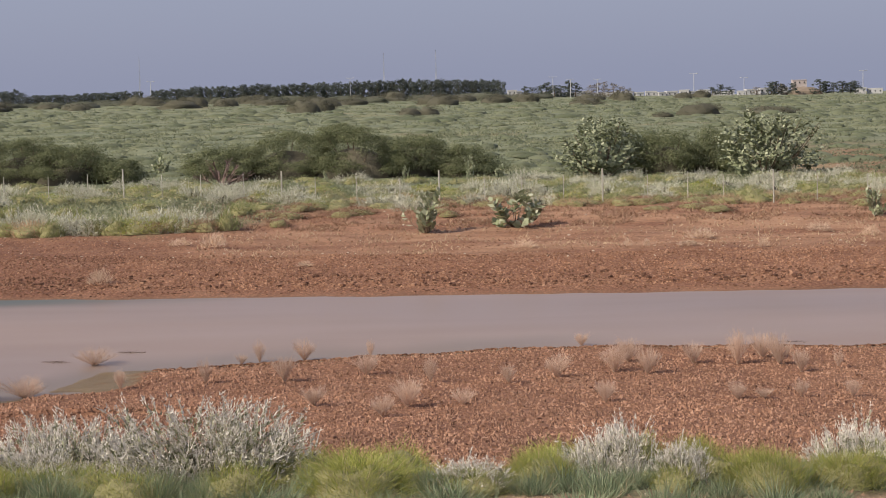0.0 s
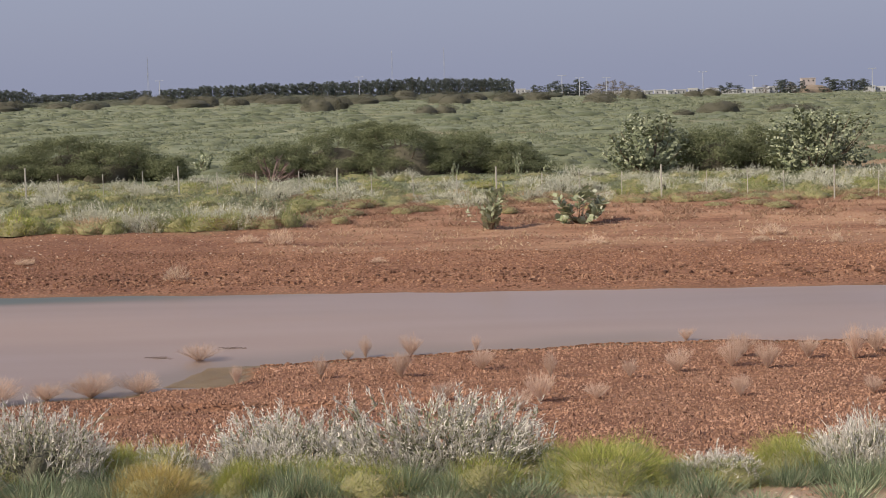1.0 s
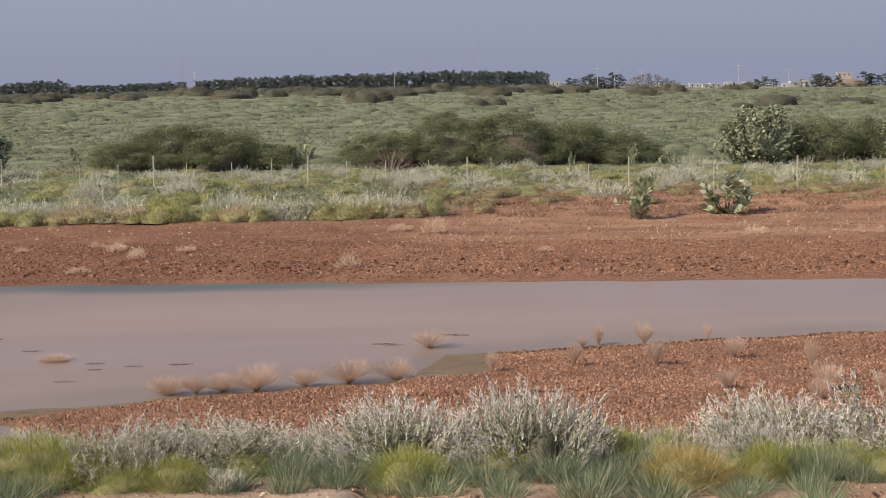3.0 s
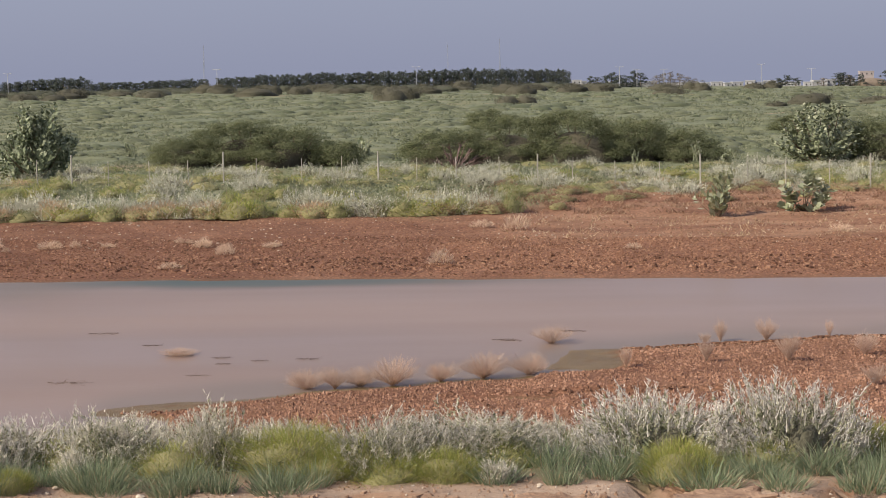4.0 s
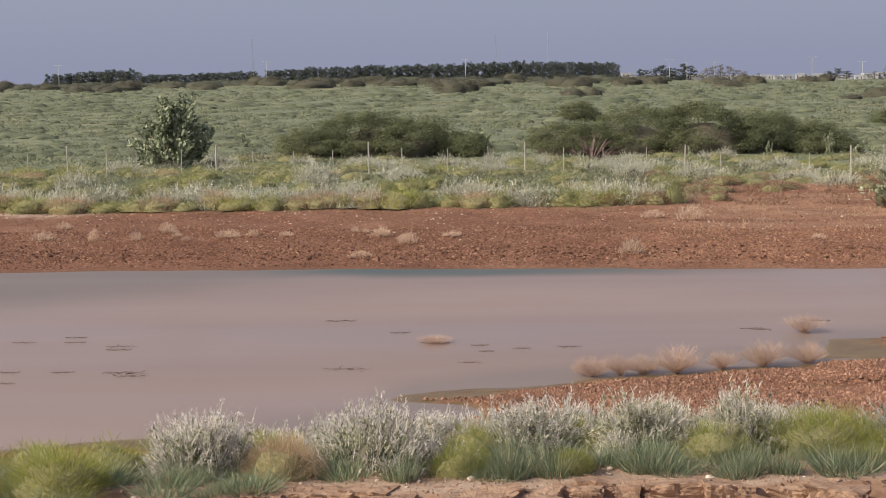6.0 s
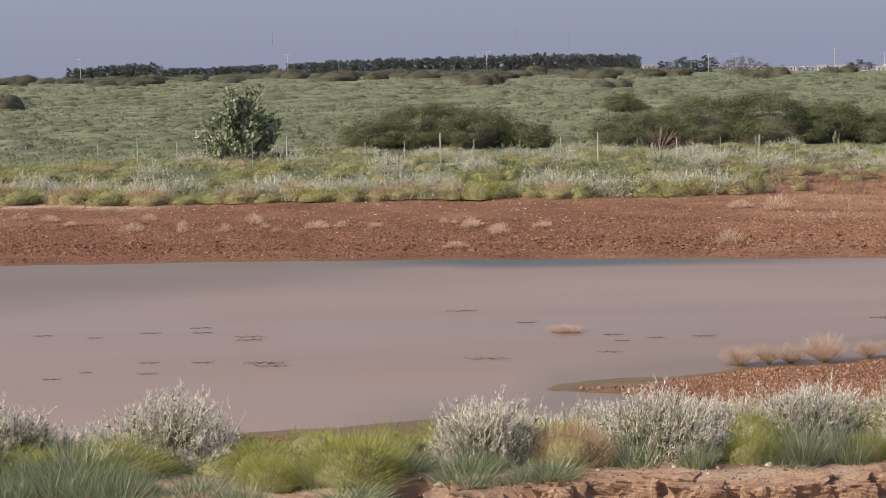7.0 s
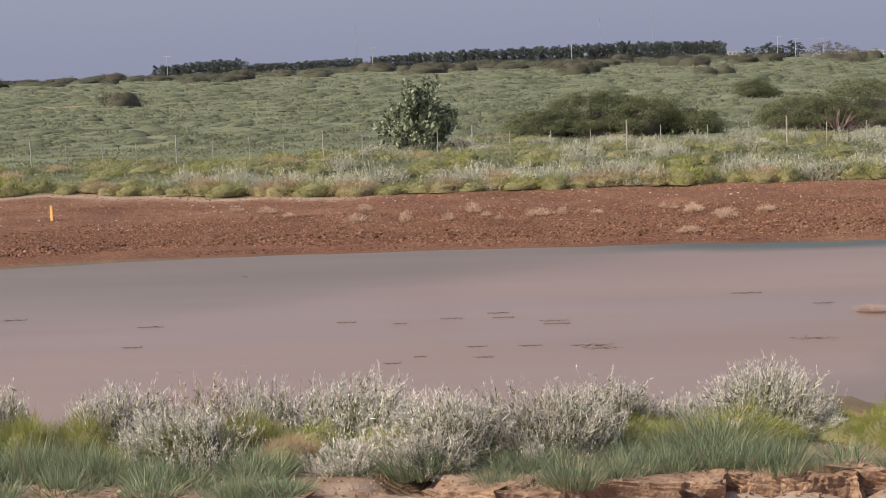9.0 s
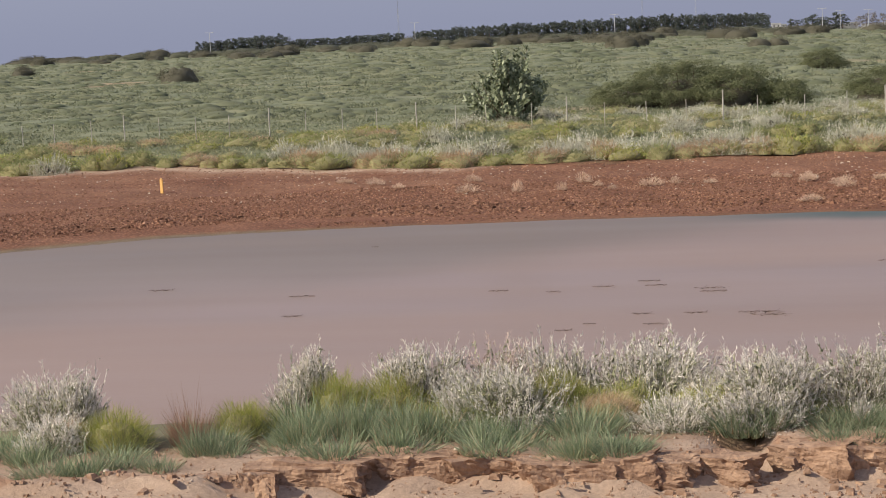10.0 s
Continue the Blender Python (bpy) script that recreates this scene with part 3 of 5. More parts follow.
def strips(base, way, length, width, segs=2, droop=0.0, shape="blade", side=None):
    """Thin tapering blades or leaves: corners and faces."""
    n = len(base)
    way = unit(way)
    length, width, droop = (np.broadcast_to(np.asarray(a, float), (n,)) for a in (length, width, droop))
    side = unit(np.cross(way, rng.normal(size=(n, 3)))) if side is None else side
    if shape == "shard":
        half = side * (width / 2)[:, None]
        v = np.stack([base - half, base + half, base + way * length[:, None]], 1).reshape(-1, 3)
        return v, np.arange(3 * n).reshape(-1, 3)
    if shape == "kite":
        wide = base + way * (length * 0.55)[:, None]
        half = side * (width / 2)[:, None]
        v = np.stack([base, wide + half, base + way * length[:, None], wide - half], 1).reshape(-1, 3)
        return v, np.arange(4 * n).reshape(-1, 4)
    rows = []
    for k in range(segs + 1):
        s = k / segs
        mid = base + way * (length * s)[:, None]
        mid = mid - np.array([0, 0, 1.0]) * (droop * length * s * s)[:, None]
        if shape == "blade":
            w = 1 - 0.92 * s
        elif shape == "stick":
            w = 1 - 0.6 * s
        else:
            w = (0.18, 1.0, 0.12)[k] if segs == 2 else math.sin(math.pi * (0.06 + 0.9 * s))
        half = side * (width * w / 2)[:, None]
        rows += [mid - half, mid + half]
    v = np.stack(rows, 1).reshape(-1, 3)
    q = np.array([[2 * k, 2 * k + 1, 2 * k + 3, 2 * k + 2] for k in range(segs)])
    q = (np.arange(n)[:, None, None] * (2 * segs + 2) + q[None]).reshape(-1, 4)
    return v, q


def joined(*pieces):
    vs, qs, at = [], [], 0
    for v, q in pieces:
        vs.append(v)
        qs.append(q + at)
        at += len(v)
    return np.concatenate(vs), np.concatenate(qs)


def tube(points, radii, sides=6):
    """A tapering limb through the given points."""
    points = np.asarray(points, float)
    rows = []
    for k, p in enumerate(points):
        d = unit(points[min(k + 1, len(points) - 1)] - points[max(k - 1, 0)])
        a = unit(np.cross(d, (0.31, 0.9, 0.2)))
        b = np.cross(d, a)
        for j in range(sides):
            t = 6.2832 * j / sides
            rows.append(p + radii[k] * (a * math.cos(t) + b * math.sin(t)))
    q = [[k * sides + j, k * sides + (j + 1) % sides, (k + 1) * sides + (j + 1) % sides, (k + 1) * sides + j] for k in range(len(points) - 1) for j in range(sides)]
    return np.array(rows), np.array(q)


def hemisphere(n, low=0.0):
    a, z = rng.uniform(0, 6.2832, n), rng.uniform(low, 1, n)
    r = np.sqrt(1 - z * z)
    return np.stack([r * np.cos(a), r * np.sin(a), z], 1)


def lumpy(d, seed, amount):
    r = np.random.default_rng(seed)
    out = np.ones(len(d))
    for _ in range(5):
        out += amount * np.sin(d @ (r.normal(size=3) * 2.6) + r.uniform(0, 6.28)) / 2.2
    return out


def silver_shrub(seed, w=1.0, h=1.0, plumes=420, each=14, size=1.0, wool=WOOLLY, leaf=SILVER_LEAF):
    """A pale woolly shrub of the given width and height: feathery plumes, white at the tip and grey-green below."""
    top = new("silver_shrub")
    r = np.random.default_rng(seed)
    ext = np.array([w * 0.5, w * 0.5, h])
    lobes = 8 + int(8 * w)
    heads = r.normal(size=(lobes, 3))
    heads[:, 2] = np.abs(heads[:, 2]) * 0.7 + 0.03
    heads = unit(heads)
    k = r.integers(0, lobes, plumes)
    d = unit(heads[k] + r.normal(0, 0.30, (plumes, 3)))
    d[:, 2] = np.abs(d[:, 2])
    reach = r.uniform(0.72, 1.0, lobes)[k] * (1 - 0.8 * (1 - (d * heads[k]).sum(1))) * (1 - 0.30 * r.random(plumes) ** 1.5)
    reach = reach / ((d[:, 0] ** 2 + d[:, 1] ** 2) ** 1.3 + d[:, 2] ** 2.6) ** 0.385
    reach = reach * np.where((r.random(plumes) < 0.06) & (d[:, 2] > 0.3), r.uniform(1.08, 1.28, plumes), 1.0)
    tip = d * reach[:, None] * ext * 0.97
    tip[:, 2] = np.maximum(tip[:, 2], 0.06)
    axis = unit(d * (0.6, 0.6, 0.35) + (0, 0, 0.7) + r.normal(0, 0.2, (plumes, 3)))
    long = r.uniform(0.15, 0.33, plumes) * size
    foot = tip - axis * long[:, None]
    root = foot * (0.4, 0.4, 0.0)
    some = slice(None, None, 3)
    part("wood", quad_mesh("wood", *strips(root[some], (foot - root)[some], np.linalg.norm(foot - root, axis=1)[some], 0.008 * size, 1, 0.0, "stick"), TWIG), top, "thin grey-brown stems")

    def dressed(n, lo, hi, ln, wd, stray, material, name, label, extra=()):
        j = np.repeat(np.arange(plumes), n)
        u = r.uniform(lo, hi, len(j))
        at = foot[j] + axis[j] * (long[j] * u)[:, None] + r.normal(0, 0.009 * size, (len(j), 3))
        way = axis[j] + r.normal(0, stray, (len(j), 3))
        v, q = strips(at, way, r.uniform(0.7, 1.3, len(j)) * ln * size, r.uniform(0.7, 1.3, len(j)) * wd * size, 1, 0, "shard")
        v, q = joined((v, q), *extra)
        v[:, 2] = np.maximum(v[:, 2], 0.005)
        part(name, quad_mesh(name, v, q, material), top, label)
    bend = unit(axis + r.normal(0, 0.35, (plumes, 3)))
    mid = foot + axis * (long * 0.55)[:, None]
    threads = [strips(foot + axis * (long * 0.1)[:, None], axis, long * 0.55, 0.012 * size, 1, 0, "shard"), strips(mid, bend, long * 0.5, 0.011 * size, 1, 0, "shard")]
    dressed(each, 0.15, 0.98, 0.030, 0.0105, 0.42, wool, "flower_wool", "white woolly flower spikes", threads)
    dressed(max(4, each * 3 // 5), -0.9, 0.5, 0.056, 0.019, 0.6, leaf, "foliage", "narrow grey-green leaves")
    # Solid dark core, added to give the shrub's inside a shaded depth.
    part("inner_tangle", quad_mesh("inner_tangle", *lumps(ext * (0.22, 0.22, 0.24), seed, 0.5), CORE_SHADE, True), top, "dark brown core standing in for the shade among inner stems")
    return top


def grass_parts(v, q, material, top, heart=None):
    """The living grass of a clump and, where its blades are single faces, the withered ones among it."""
    cut = len(q) - len(q) // 16
    if q.shape[1] == 4:
        cut = len(q)
    part("grass", quad_mesh("grass", v[:3 * cut] if cut < len(q) else v, q[:cut], material), top)
    if cut < len(q):
        part("withered_grass", quad_mesh("withered_grass", v[3 * cut:], q[cut:] - 3 * cut, STRAW), top, "withered straw-coloured blades")
    if heart:
        part("matted_base", quad_mesh("matted_base", *heart, MATTED, True), top)


def tussock(name, material, seed, blades=2300, width=0.006, spread=0.9, fine=1.0, segs=2):
    """A dome of grass, one metre across and high."""
    top = new(name)
    a, r = rng.uniform(0, 6.2832, blades), np.sqrt(rng.random(blades))
    base = np.stack([0.34 * r * np.cos(a), 0.34 * r * np.sin(a), np.zeros(blades)], 1)
    d = np.stack([np.cos(a), np.sin(a), np.ones(blades)], 1)
    reach = lumpy(unit(d * (1, 1, 0.5)), seed, 0.2) * rng.uniform(0.3, 1.05, blades) * (1.0 - 0.5 * r ** 2.2)
    way = np.stack([base[:, 0] * 1.1 * spread, base[:, 1] * 1.1 * spread, np.full(blades, 0.95)], 1) + rng.normal(0, 0.2, (blades, 3)) * (1, 1, 0.5)
    v, q = strips(base, way, reach * np.linalg.norm(way, axis=1), width * rng.uniform(0.7, 1.4, blades) * fine, segs, rng.uniform(0.02, 0.2, blades), "blade" if segs > 1 else "shard")
    v[:, 2] = np.maximum(v[:, 2], 0.0)
    grass_parts(v, q, material, top)
    return top


def fuzzy_dome(name, material, seed, blades=950, long=1.0, fine=1.0, dense=True):
    """A dense rounded clump of fine short grass, one metre across and high."""
    top = new(name)
    d = hemisphere(blades, 0.0)
    shell = lumpy(d * 1.5, seed, 0.16) * rng.uniform(0.4, 0.92, blades)
    base = d * shell[:, None] * (0.48, 0.48, 0.85)
    way = d * (0.5, 0.5, 0.3) + (0, 0, 0.8) + rng.normal(0, 0.25, (blades, 3))
    v, q = strips(base, way, rng.uniform(0.10, 0.24, blades) * long, rng.uniform(0.009, 0.020, blades) * fine, 1, 0, "shard")
    v[:, 2] = np.maximum(v[:, 2], 0.0)
    grass_parts(v, q, material, top, lumps(np.array([0.33, 0.33, 0.54]), seed, 0.14) if dense else None)
    return top


def dry_shrub(name, material, seed, twigs=150, width=0.0062, open_to=0.85):
    """A bare twiggy fan that spreads upwards from one foot, one metre across and high."""
    top = new(name)
    r = np.random.default_rng(seed)
    a, lean = r.uniform(0, 6.2832, twigs), np.sqrt(r.uniform(0.01, 1, twigs)) * open_to
    d = np.stack([np.sin(lean) * np.cos(a), np.sin(lean) * np.sin(a), np.cos(lean)], 1)
    tip = d * (r.uniform(0.72, 1.0, twigs) * lumpy(d, seed, 0.15))[:, None] * (0.75, 0.75, 1.05)
    root = r.normal(0, 0.015, (twigs, 3)) * (1, 1, 0)
    pieces = [strips(root, tip - root, np.linalg.norm(tip - root, axis=1), width * 1.3, 2, -0.05, "stick")]
    for lo, hi, k, ln in ((0.25, 0.85, 3, 0.34), (0.5, 1.0, 5, 0.17)):
        s = r.uniform(lo, hi, (twigs, k))
        at = (root[:, None] + (tip - root)[:, None] * s[..., None]).reshape(-1, 3)
        way = (unit(tip - root)[:, None] * 0.9 + r.normal(0, 0.36, (twigs, k, 3)) + (0, 0, 0.15)).reshape(-1, 3)
        pieces.append(strips(at, way, r.uniform(0.5, 1.0, len(at)) * ln, width * 0.75, 1, 0, "stick"))
    part("brushwood", quad_mesh("brushwood", *joined(*pieces), material), top)
    return top


def facing(at, out, length, width, r):
    """Leaves that lie across the way that they face."""
    n = len(at)
    out = unit(out)
    way = unit(np.cross(out, r.normal(size=(n, 3))))
    return strips(at - way * (length / 2)[:, None], way, length, width, 1, 0, "shard", np.cross(out, way))


def lumps(ball, seed, amount, rings=7, sides=14):
    """A closed uneven dome of unit radius and height, scaled by ball."""
    v = []
    for k in range(rings + 1):
        p = 1.5708 * k / rings
        for j in range(sides):
            a = 6.2832 * j / sides
            v.append((math.cos(p) * math.cos(a), math.cos(p) * math.sin(a), math.sin(p)))
    d = np.array(v)
    q = [[k * sides + j, k * sides + (j + 1) % sides, (k + 1) * sides + (j + 1) % sides, (k + 1) * sides + j] for k in range(rings) for j in range(sides)]
    return d * lumpy(d * 1.6, seed, amount)[:, None] * ball, np.array(q)


def thicket(name, material, seed, w=1.0, h=1.0, leaves=9000, size=0.15, lobes=9, limbs=14, core=0.0):
    """A wide spreading bush of the given width and height: leafy lobes over bare limbs."""
    top = new(name)
    r = np.random.default_rng(seed)
    a = r.uniform(0, 6.28, lobes)
    far = np.sqrt(r.uniform(0, 1, lobes)) * 0.42
    skew = 1 + 0.2 * np.cos(a + seed)
    roof = np.clip(1 - (far / (0.5 * skew)) ** 2, 0.05, 1) ** 0.7
    mids = np.stack([far * np.cos(a), far * np.sin(a), 0.84 * roof * (0.3 + 0.7 * r.random(lobes) ** 0.6)], 1) * (w, w, h)
    wide = np.stack([r.uniform(0.08, 0.17, lobes) * w, r.uniform(0.08, 0.17, lobes) * w, r.uniform(0.12, 0.24, lobes) * h], 1)
    which = r.integers(0, lobes, leaves)
    d = unit(r.normal(size=(leaves, 3)) + (0, 0, 0.25))
    at = mids[which] + d * wide[which] * (r.uniform(0.3, 1.25, leaves) ** 0.6)[:, None]
    at[:, 2] = np.maximum(at[:, 2], 0.02 * h)
    v, q = facing(at, d + (0, 0, 0.35) + r.normal(0, 0.45, (leaves, 3)), r.uniform(0.7, 1.4, leaves) * size, r.uniform(0.4, 0.75, leaves) * size, r)
    part("crown", quad_mesh("crown", v, q, material), top)
    if core:
        v, q = lumps(np.array([w * 0.44, w * 0.44, h * 0.78]) * core, seed, 0.16)
        part("foliage", quad_mesh("foliage", v, q, material, True), top)
    pieces = []
    for k in range(limbs):
        m = mids[k % lobes] + r.normal(0, 0.05, 3)
        b = np.array([m[0] * 0.25, m[1] * 0.25, -0.02])
        pieces.append(tube([b, (b + m) / 2 + r.normal(0, 0.06, 3), m], (0.07, 0.045, 0.02), 5))
    part("wood", quad_mesh("wood", *joined(*pieces), BARK), top, "dark bare limbs")
    return top


def thorn_bush(seed, w, h):
    """A wide thorn bush of the given width and height: flat leafy tiers over dark bare limbs."""
    top = new("thorn_bush")
    r = np.random.default_rng(seed)
    tiers = int(36 + 13 * w)
    d = r.normal(size=(tiers, 3))
    d[:, 2] = np.abs(d[:, 2]) * 0.9
    d = unit(d)
    swell = lumpy(d * 1.1, seed, 0.12)
    at = d * (swell * r.uniform(0.72, 0.98, tiers))[:, None] * (w * 0.44, w * 0.44, h * 0.86) / ((d[:, 0] ** 2 + d[:, 1] ** 2) ** 1.3 + d[:, 2] ** 2.6)[:, None] ** 0.38
    at[:, 2] = np.maximum(at[:, 2], h * r.uniform(0.12, 0.3, tiers))
    wide = r.uniform(0.45, 0.85, tiers)
    each = 220
    k = np.repeat(np.arange(tiers), each)
    n = len(k)
    out = unit(r.normal(size=(n, 3)) + (0, 0, 0.45))
    spot = at[k] + out * (r.uniform(0.3, 1.1, n) ** 0.6 * wide[k])[:, None] * (1, 1, 0.42)
    spot[:, 2] = np.maximum(spot[:, 2], 0.05)
    v, q = facing(spot, out + (0, 0, 0.7) + r.normal(0, 0.4, (n, 3)), r.uniform(0.06, 0.125, n), r.uniform(0.035, 0.066, n), r)
    part("crown", quad_mesh("crown", v, q, ACACIA_LEAF), top)
    # Closed dark lump added so gaps between the tiers look shaded.
    part("inner_tangle", quad_mesh("inner_tangle", *lumps(np.array([w * 0.33, w * 0.33, h * 0.5]), seed, 0.18), THORN_SHADE, True), top, "dark solid core standing in for the shade inside the bush")
    pieces = []
    for j in range(22):
        m = at[j % tiers]
        b = np.array([m[0] * 0.3, m[1] * 0.3, -0.02])
        pieces.append(tube([b, (b + m) / 2 + r.normal(0, 0.12, 3), m * (1, 1, 0.97)], (0.06, 0.04, 0.018), 5))
    part("wood", quad_mesh("wood", *joined(*pieces), BARK), top, "dark bare limbs")
    return top


def milkweed(seed, shoots=34, leaves=22, size=0.075, material=BROAD_LEAF, full=0.5, span=0.26):
    """A broad-leaved upright shrub, one metre across and high: shoots set with pairs of thick leaves."""
    top = new("milkweed_shrub")
    r = np.random.default_rng(seed)
    d = unit(r.normal(size=(shoots, 3)))
    far = lumpy(d, seed, 0.26) * (0.35 + 0.65 * r.random(shoots) ** 0.5)
    tip = d * far[:, None] * (0.47, 0.47, 0.44) + (0, 0, full)
    tip[:, :2] *= (1 + 0.4 * np.clip(-d[:, 2], 0, 1))[:, None]
    tip[:, 2] = np.clip(tip[:, 2], 0.06, 1.05)
    low = tip * (0.55, 0.55, 0.62) if span > 0.2 else tip - unit(tip - (0, 0, 0.1)) * span
    low[:, 2] = np.maximum(tip[:, 2] - span, 0.0)
    pieces = [tube([b * (0.12, 0.12, 0), b * (0.6, 0.6, 0.45), b], (0.009, 0.006, 0.003), 5) for b in tip[:: max(1, shoots // 26)]]
    part("wood", quad_mesh("wood", *joined(*pieces), BARK), top, "pale corky branches")
    s = np.linspace(0.05, 1.0, leaves)[None] + r.normal(0, 0.03, (shoots, leaves))
    at = low[:, None] + (tip - low)[:, None] * s[..., None]
    axis = unit(tip - low)[:, None]
    out = unit(np.cross(np.broadcast_to(axis, at.shape), r.normal(size=at.shape)))
    way = unit(out + axis * 0.7 + (0, 0, 0.25)).reshape(-1, 3)
    n = shoots * leaves
    flat = unit(np.cross(np.broadcast_to(axis, at.shape).reshape(-1, 3), way))
    long = r.uniform(0.75, 1.25, n) * size * np.tile(1.15 - 0.4 * np.linspace(0, 1, leaves), shoots)
    v, q = strips(at.reshape(-1, 3), way, long, long * r.uniform(0.55, 0.8, n), 1, 0, "kite", flat)
    part("foliage", quad_mesh("foliage", v, q, material), top, "thick grey-green oval leaves")
    return top


def woodland_tree(seed, slim=1.0, name="plantation_tree", material=PINE_LEAF, each=16):
    """A tree, one metre high: a ragged crown of boughs down to the ground."""
    top = new(name)
    r = np.random.default_rng(seed)
    part("trunk", quad_mesh("trunk", *tube([(0, 0, -0.02), (0.01, 0, 0.4), (0, 0.01, 0.85)], (0.016, 0.012, 0.004), 6), BARK), top)
    boughs = 26
    z = np.linspace(0.06, 0.9, boughs)
    far = 0.20 * slim * np.clip(1.15 - 0.9 * z ** 1.8, 0.05, 1) * r.uniform(0.3, 1.0, boughs)
    a = r.uniform(0, 6.28, boughs)
    mid = np.stack([far * np.cos(a), far * np.sin(a), z], 1)
    k = np.repeat(np.arange(boughs), each)
    out = unit(r.normal(size=(len(k), 3)) + (0, 0, 0.3))
    at = mid[k] + out * (0.095 * slim, 0.095 * slim, 0.075) * r.uniform(0.6, 1.1, (len(k), 1))
    at[:, 2] = np.maximum(at[:, 2], 0.02)
    v, q = facing(at, out + r.normal(0, 0.3, (len(k), 3)), r.uniform(0.05, 0.10, len(k)), r.uniform(0.04, 0.07, len(k)), r)
    part("crown", quad_mesh("crown", v, q, material), top)
    return top


def placed(kinds, spots, sink=0.02, turn=True):
    """Lays the given kinds out over spots of x, y, width and height."""
    fresh = {k: True for k in range(len(kinds))}
    for i, (x, y, w, h, *zz) in enumerate(spots):
        k = i % len(kinds)
        z = zz[0] if zz else max(float(height(x, y)), -0.03)
        m = Matrix.LocRotScale((x, y, z - sink), Euler((0, 0, rng.uniform(0, 6.28) if turn else 0)), (w, w, h))
        if fresh.pop(k, False):
            kinds[k].matrix_basis = m
        else:
            c = copy_thing(kinds[k], Matrix.Identity(4))
            c.matrix_basis = m


def labelled(things, label, category, group):
    return [tagged(t, label, category, group) for t in things]


def pebbles(n, x, y, size, flat=0.6, z=None):
    """Rough stones as one mesh: each an uneven block of six faces."""
    corner = np.array([[-1, -1, -1], [1, -1, -1], [1, 1, -1], [-1, 1, -1], [-1, -1, 1], [1, -1, 1], [1, 1, 1], [-1, 1, 1]], float) * 0.5
    face = np.array([[4, 5, 6, 7], [0, 1, 5, 4], [1, 2, 6, 5], [2, 3, 7, 6], [3, 0, 4, 7]])
    c = corner[None] * rng.uniform(0.6, 1.15, (n, 8, 3)) * np.where(corner[None, :, 2:] > 0, 0.72, 1.0)
    c = c * (size[:, None, None] * np.stack([np.ones(n), rng.uniform(0.6, 1, n), flat * rng.uniform(0.6, 1.2, n)], 1)[:, None])
    a = rng.uniform(0, 6.28, n)
    ca, sa = np.cos(a)[:, None], np.sin(a)[:, None]
    zz = height(x, y) if z is None else z
    v = np.stack([c[..., 0] * ca - c[..., 1] * sa + x[:, None], c[..., 0] * sa + c[..., 1] * ca + y[:, None], c[..., 2] + (zz + size * flat * 0.22)[:, None]], -1)
    return v.reshape(-1, 3), (np.arange(n)[:, None, None] * 8 + face[None]).reshape(-1, 4)


def chips(n, x, y, size, flat=0.7):
    """Small sharp stones as one mesh: each four faces on an uneven base."""
    a = rng.uniform(0, 6.28, n)[:, None] + np.array([0, 1.57, 3.14, 4.71]) + rng.uniform(-0.5, 0.5, (n, 4))
    r = size[:, None] * rng.uniform(0.4, 0.75, (n, 4))
    z = height(x, y)
    ring = np.stack([x[:, None] + r * np.cos(a), y[:, None] + r * np.sin(a), np.broadcast_to((z - 0.15 * size)[:, None], (n, 4))], -1)
    peak = np.stack([x + rng.normal(0, 0.2, n) * size, y + rng.normal(0, 0.2, n) * size, z + flat * size * rng.uniform(0.5, 1.1, n)], -1)
    v = np.concatenate([ring, peak[:, None]], 1).reshape(-1, 3)
    return v, (np.arange(n)[:, None, None] * 5 + np.array([[0, 1, 4], [1, 2, 4], [2, 3, 4], [3, 0, 4]])[None]).reshape(-1, 3)

# ---- verge: shrubs and grasses beside the road edge ----
def sized(spots, kinds, dims):
    """Sorts spots of width and height to the kind nearest in size, and gives them as factors of it."""
    out = [[] for _ in dims]
    for n, (x, y, w, h) in enumerate(spots):
        k = min(range(len(dims)), key=lambda j: abs(dims[j][0] - w) + abs(dims[j][1] - h) + 0.02 * ((j + n) % 3))
        out[k].append((x, y, w / dims[k][0], h / dims[k][1]))
    for kind, some in zip(kinds, out):
        if some:
            placed([kind], some)
        else:
            for o in (*kind.children, kind):
                bpy.data.objects.remove(o)


filler = []
for x in np.arange(-31, -15.6, 0.8):
    filler.append((float(x + rng.uniform(-0.3, 0.3)), float(along(VERGE, x) + rng.uniform(1.3, 2.6)), float(rng.uniform(1.0, 1.6)), float(rng.uniform(0.45, 0.68))))
for x in np.arange(-41, -22, 2.0):
    filler.append((float(x + rng.uniform(-0.4, 0.4)), float(along(VERGE, x) + rng.uniform(0.0, 1.2)), float(rng.uniform(0.35, 0.7)), float(rng.uniform(0.25, 0.42))))
SIZES = [(0.45, 0.33), (0.7, 0.5), (1.0, 0.6), (1.1, 0.8), (1.5, 0.6), (1.5, 0.95), (2.0, 0.95)]
verge_silver = [(x, y, w * (1.38 if -42 < x < -33 else (1.45 if x > -22 else 1.3)), h * (1.42 if -15.7 < x < -13.4 else 1.2 if x < -38 or x > -22 else (1.0 if x < -33 else (1.22 if x > -27 else 1.1)))) for x, y, w, h in SILVER_A + SILVER_B] + filler
silver = labelled([silver_shrub(s + 1, w, h, int(170 + 400 * w * h ** 0.5), 17) for s, (w, h) in enumerate(SIZES)],
                  "dusty silver-white woolly shrub growing on the sandy verge", "shrub", "silver shrubs on the verge")
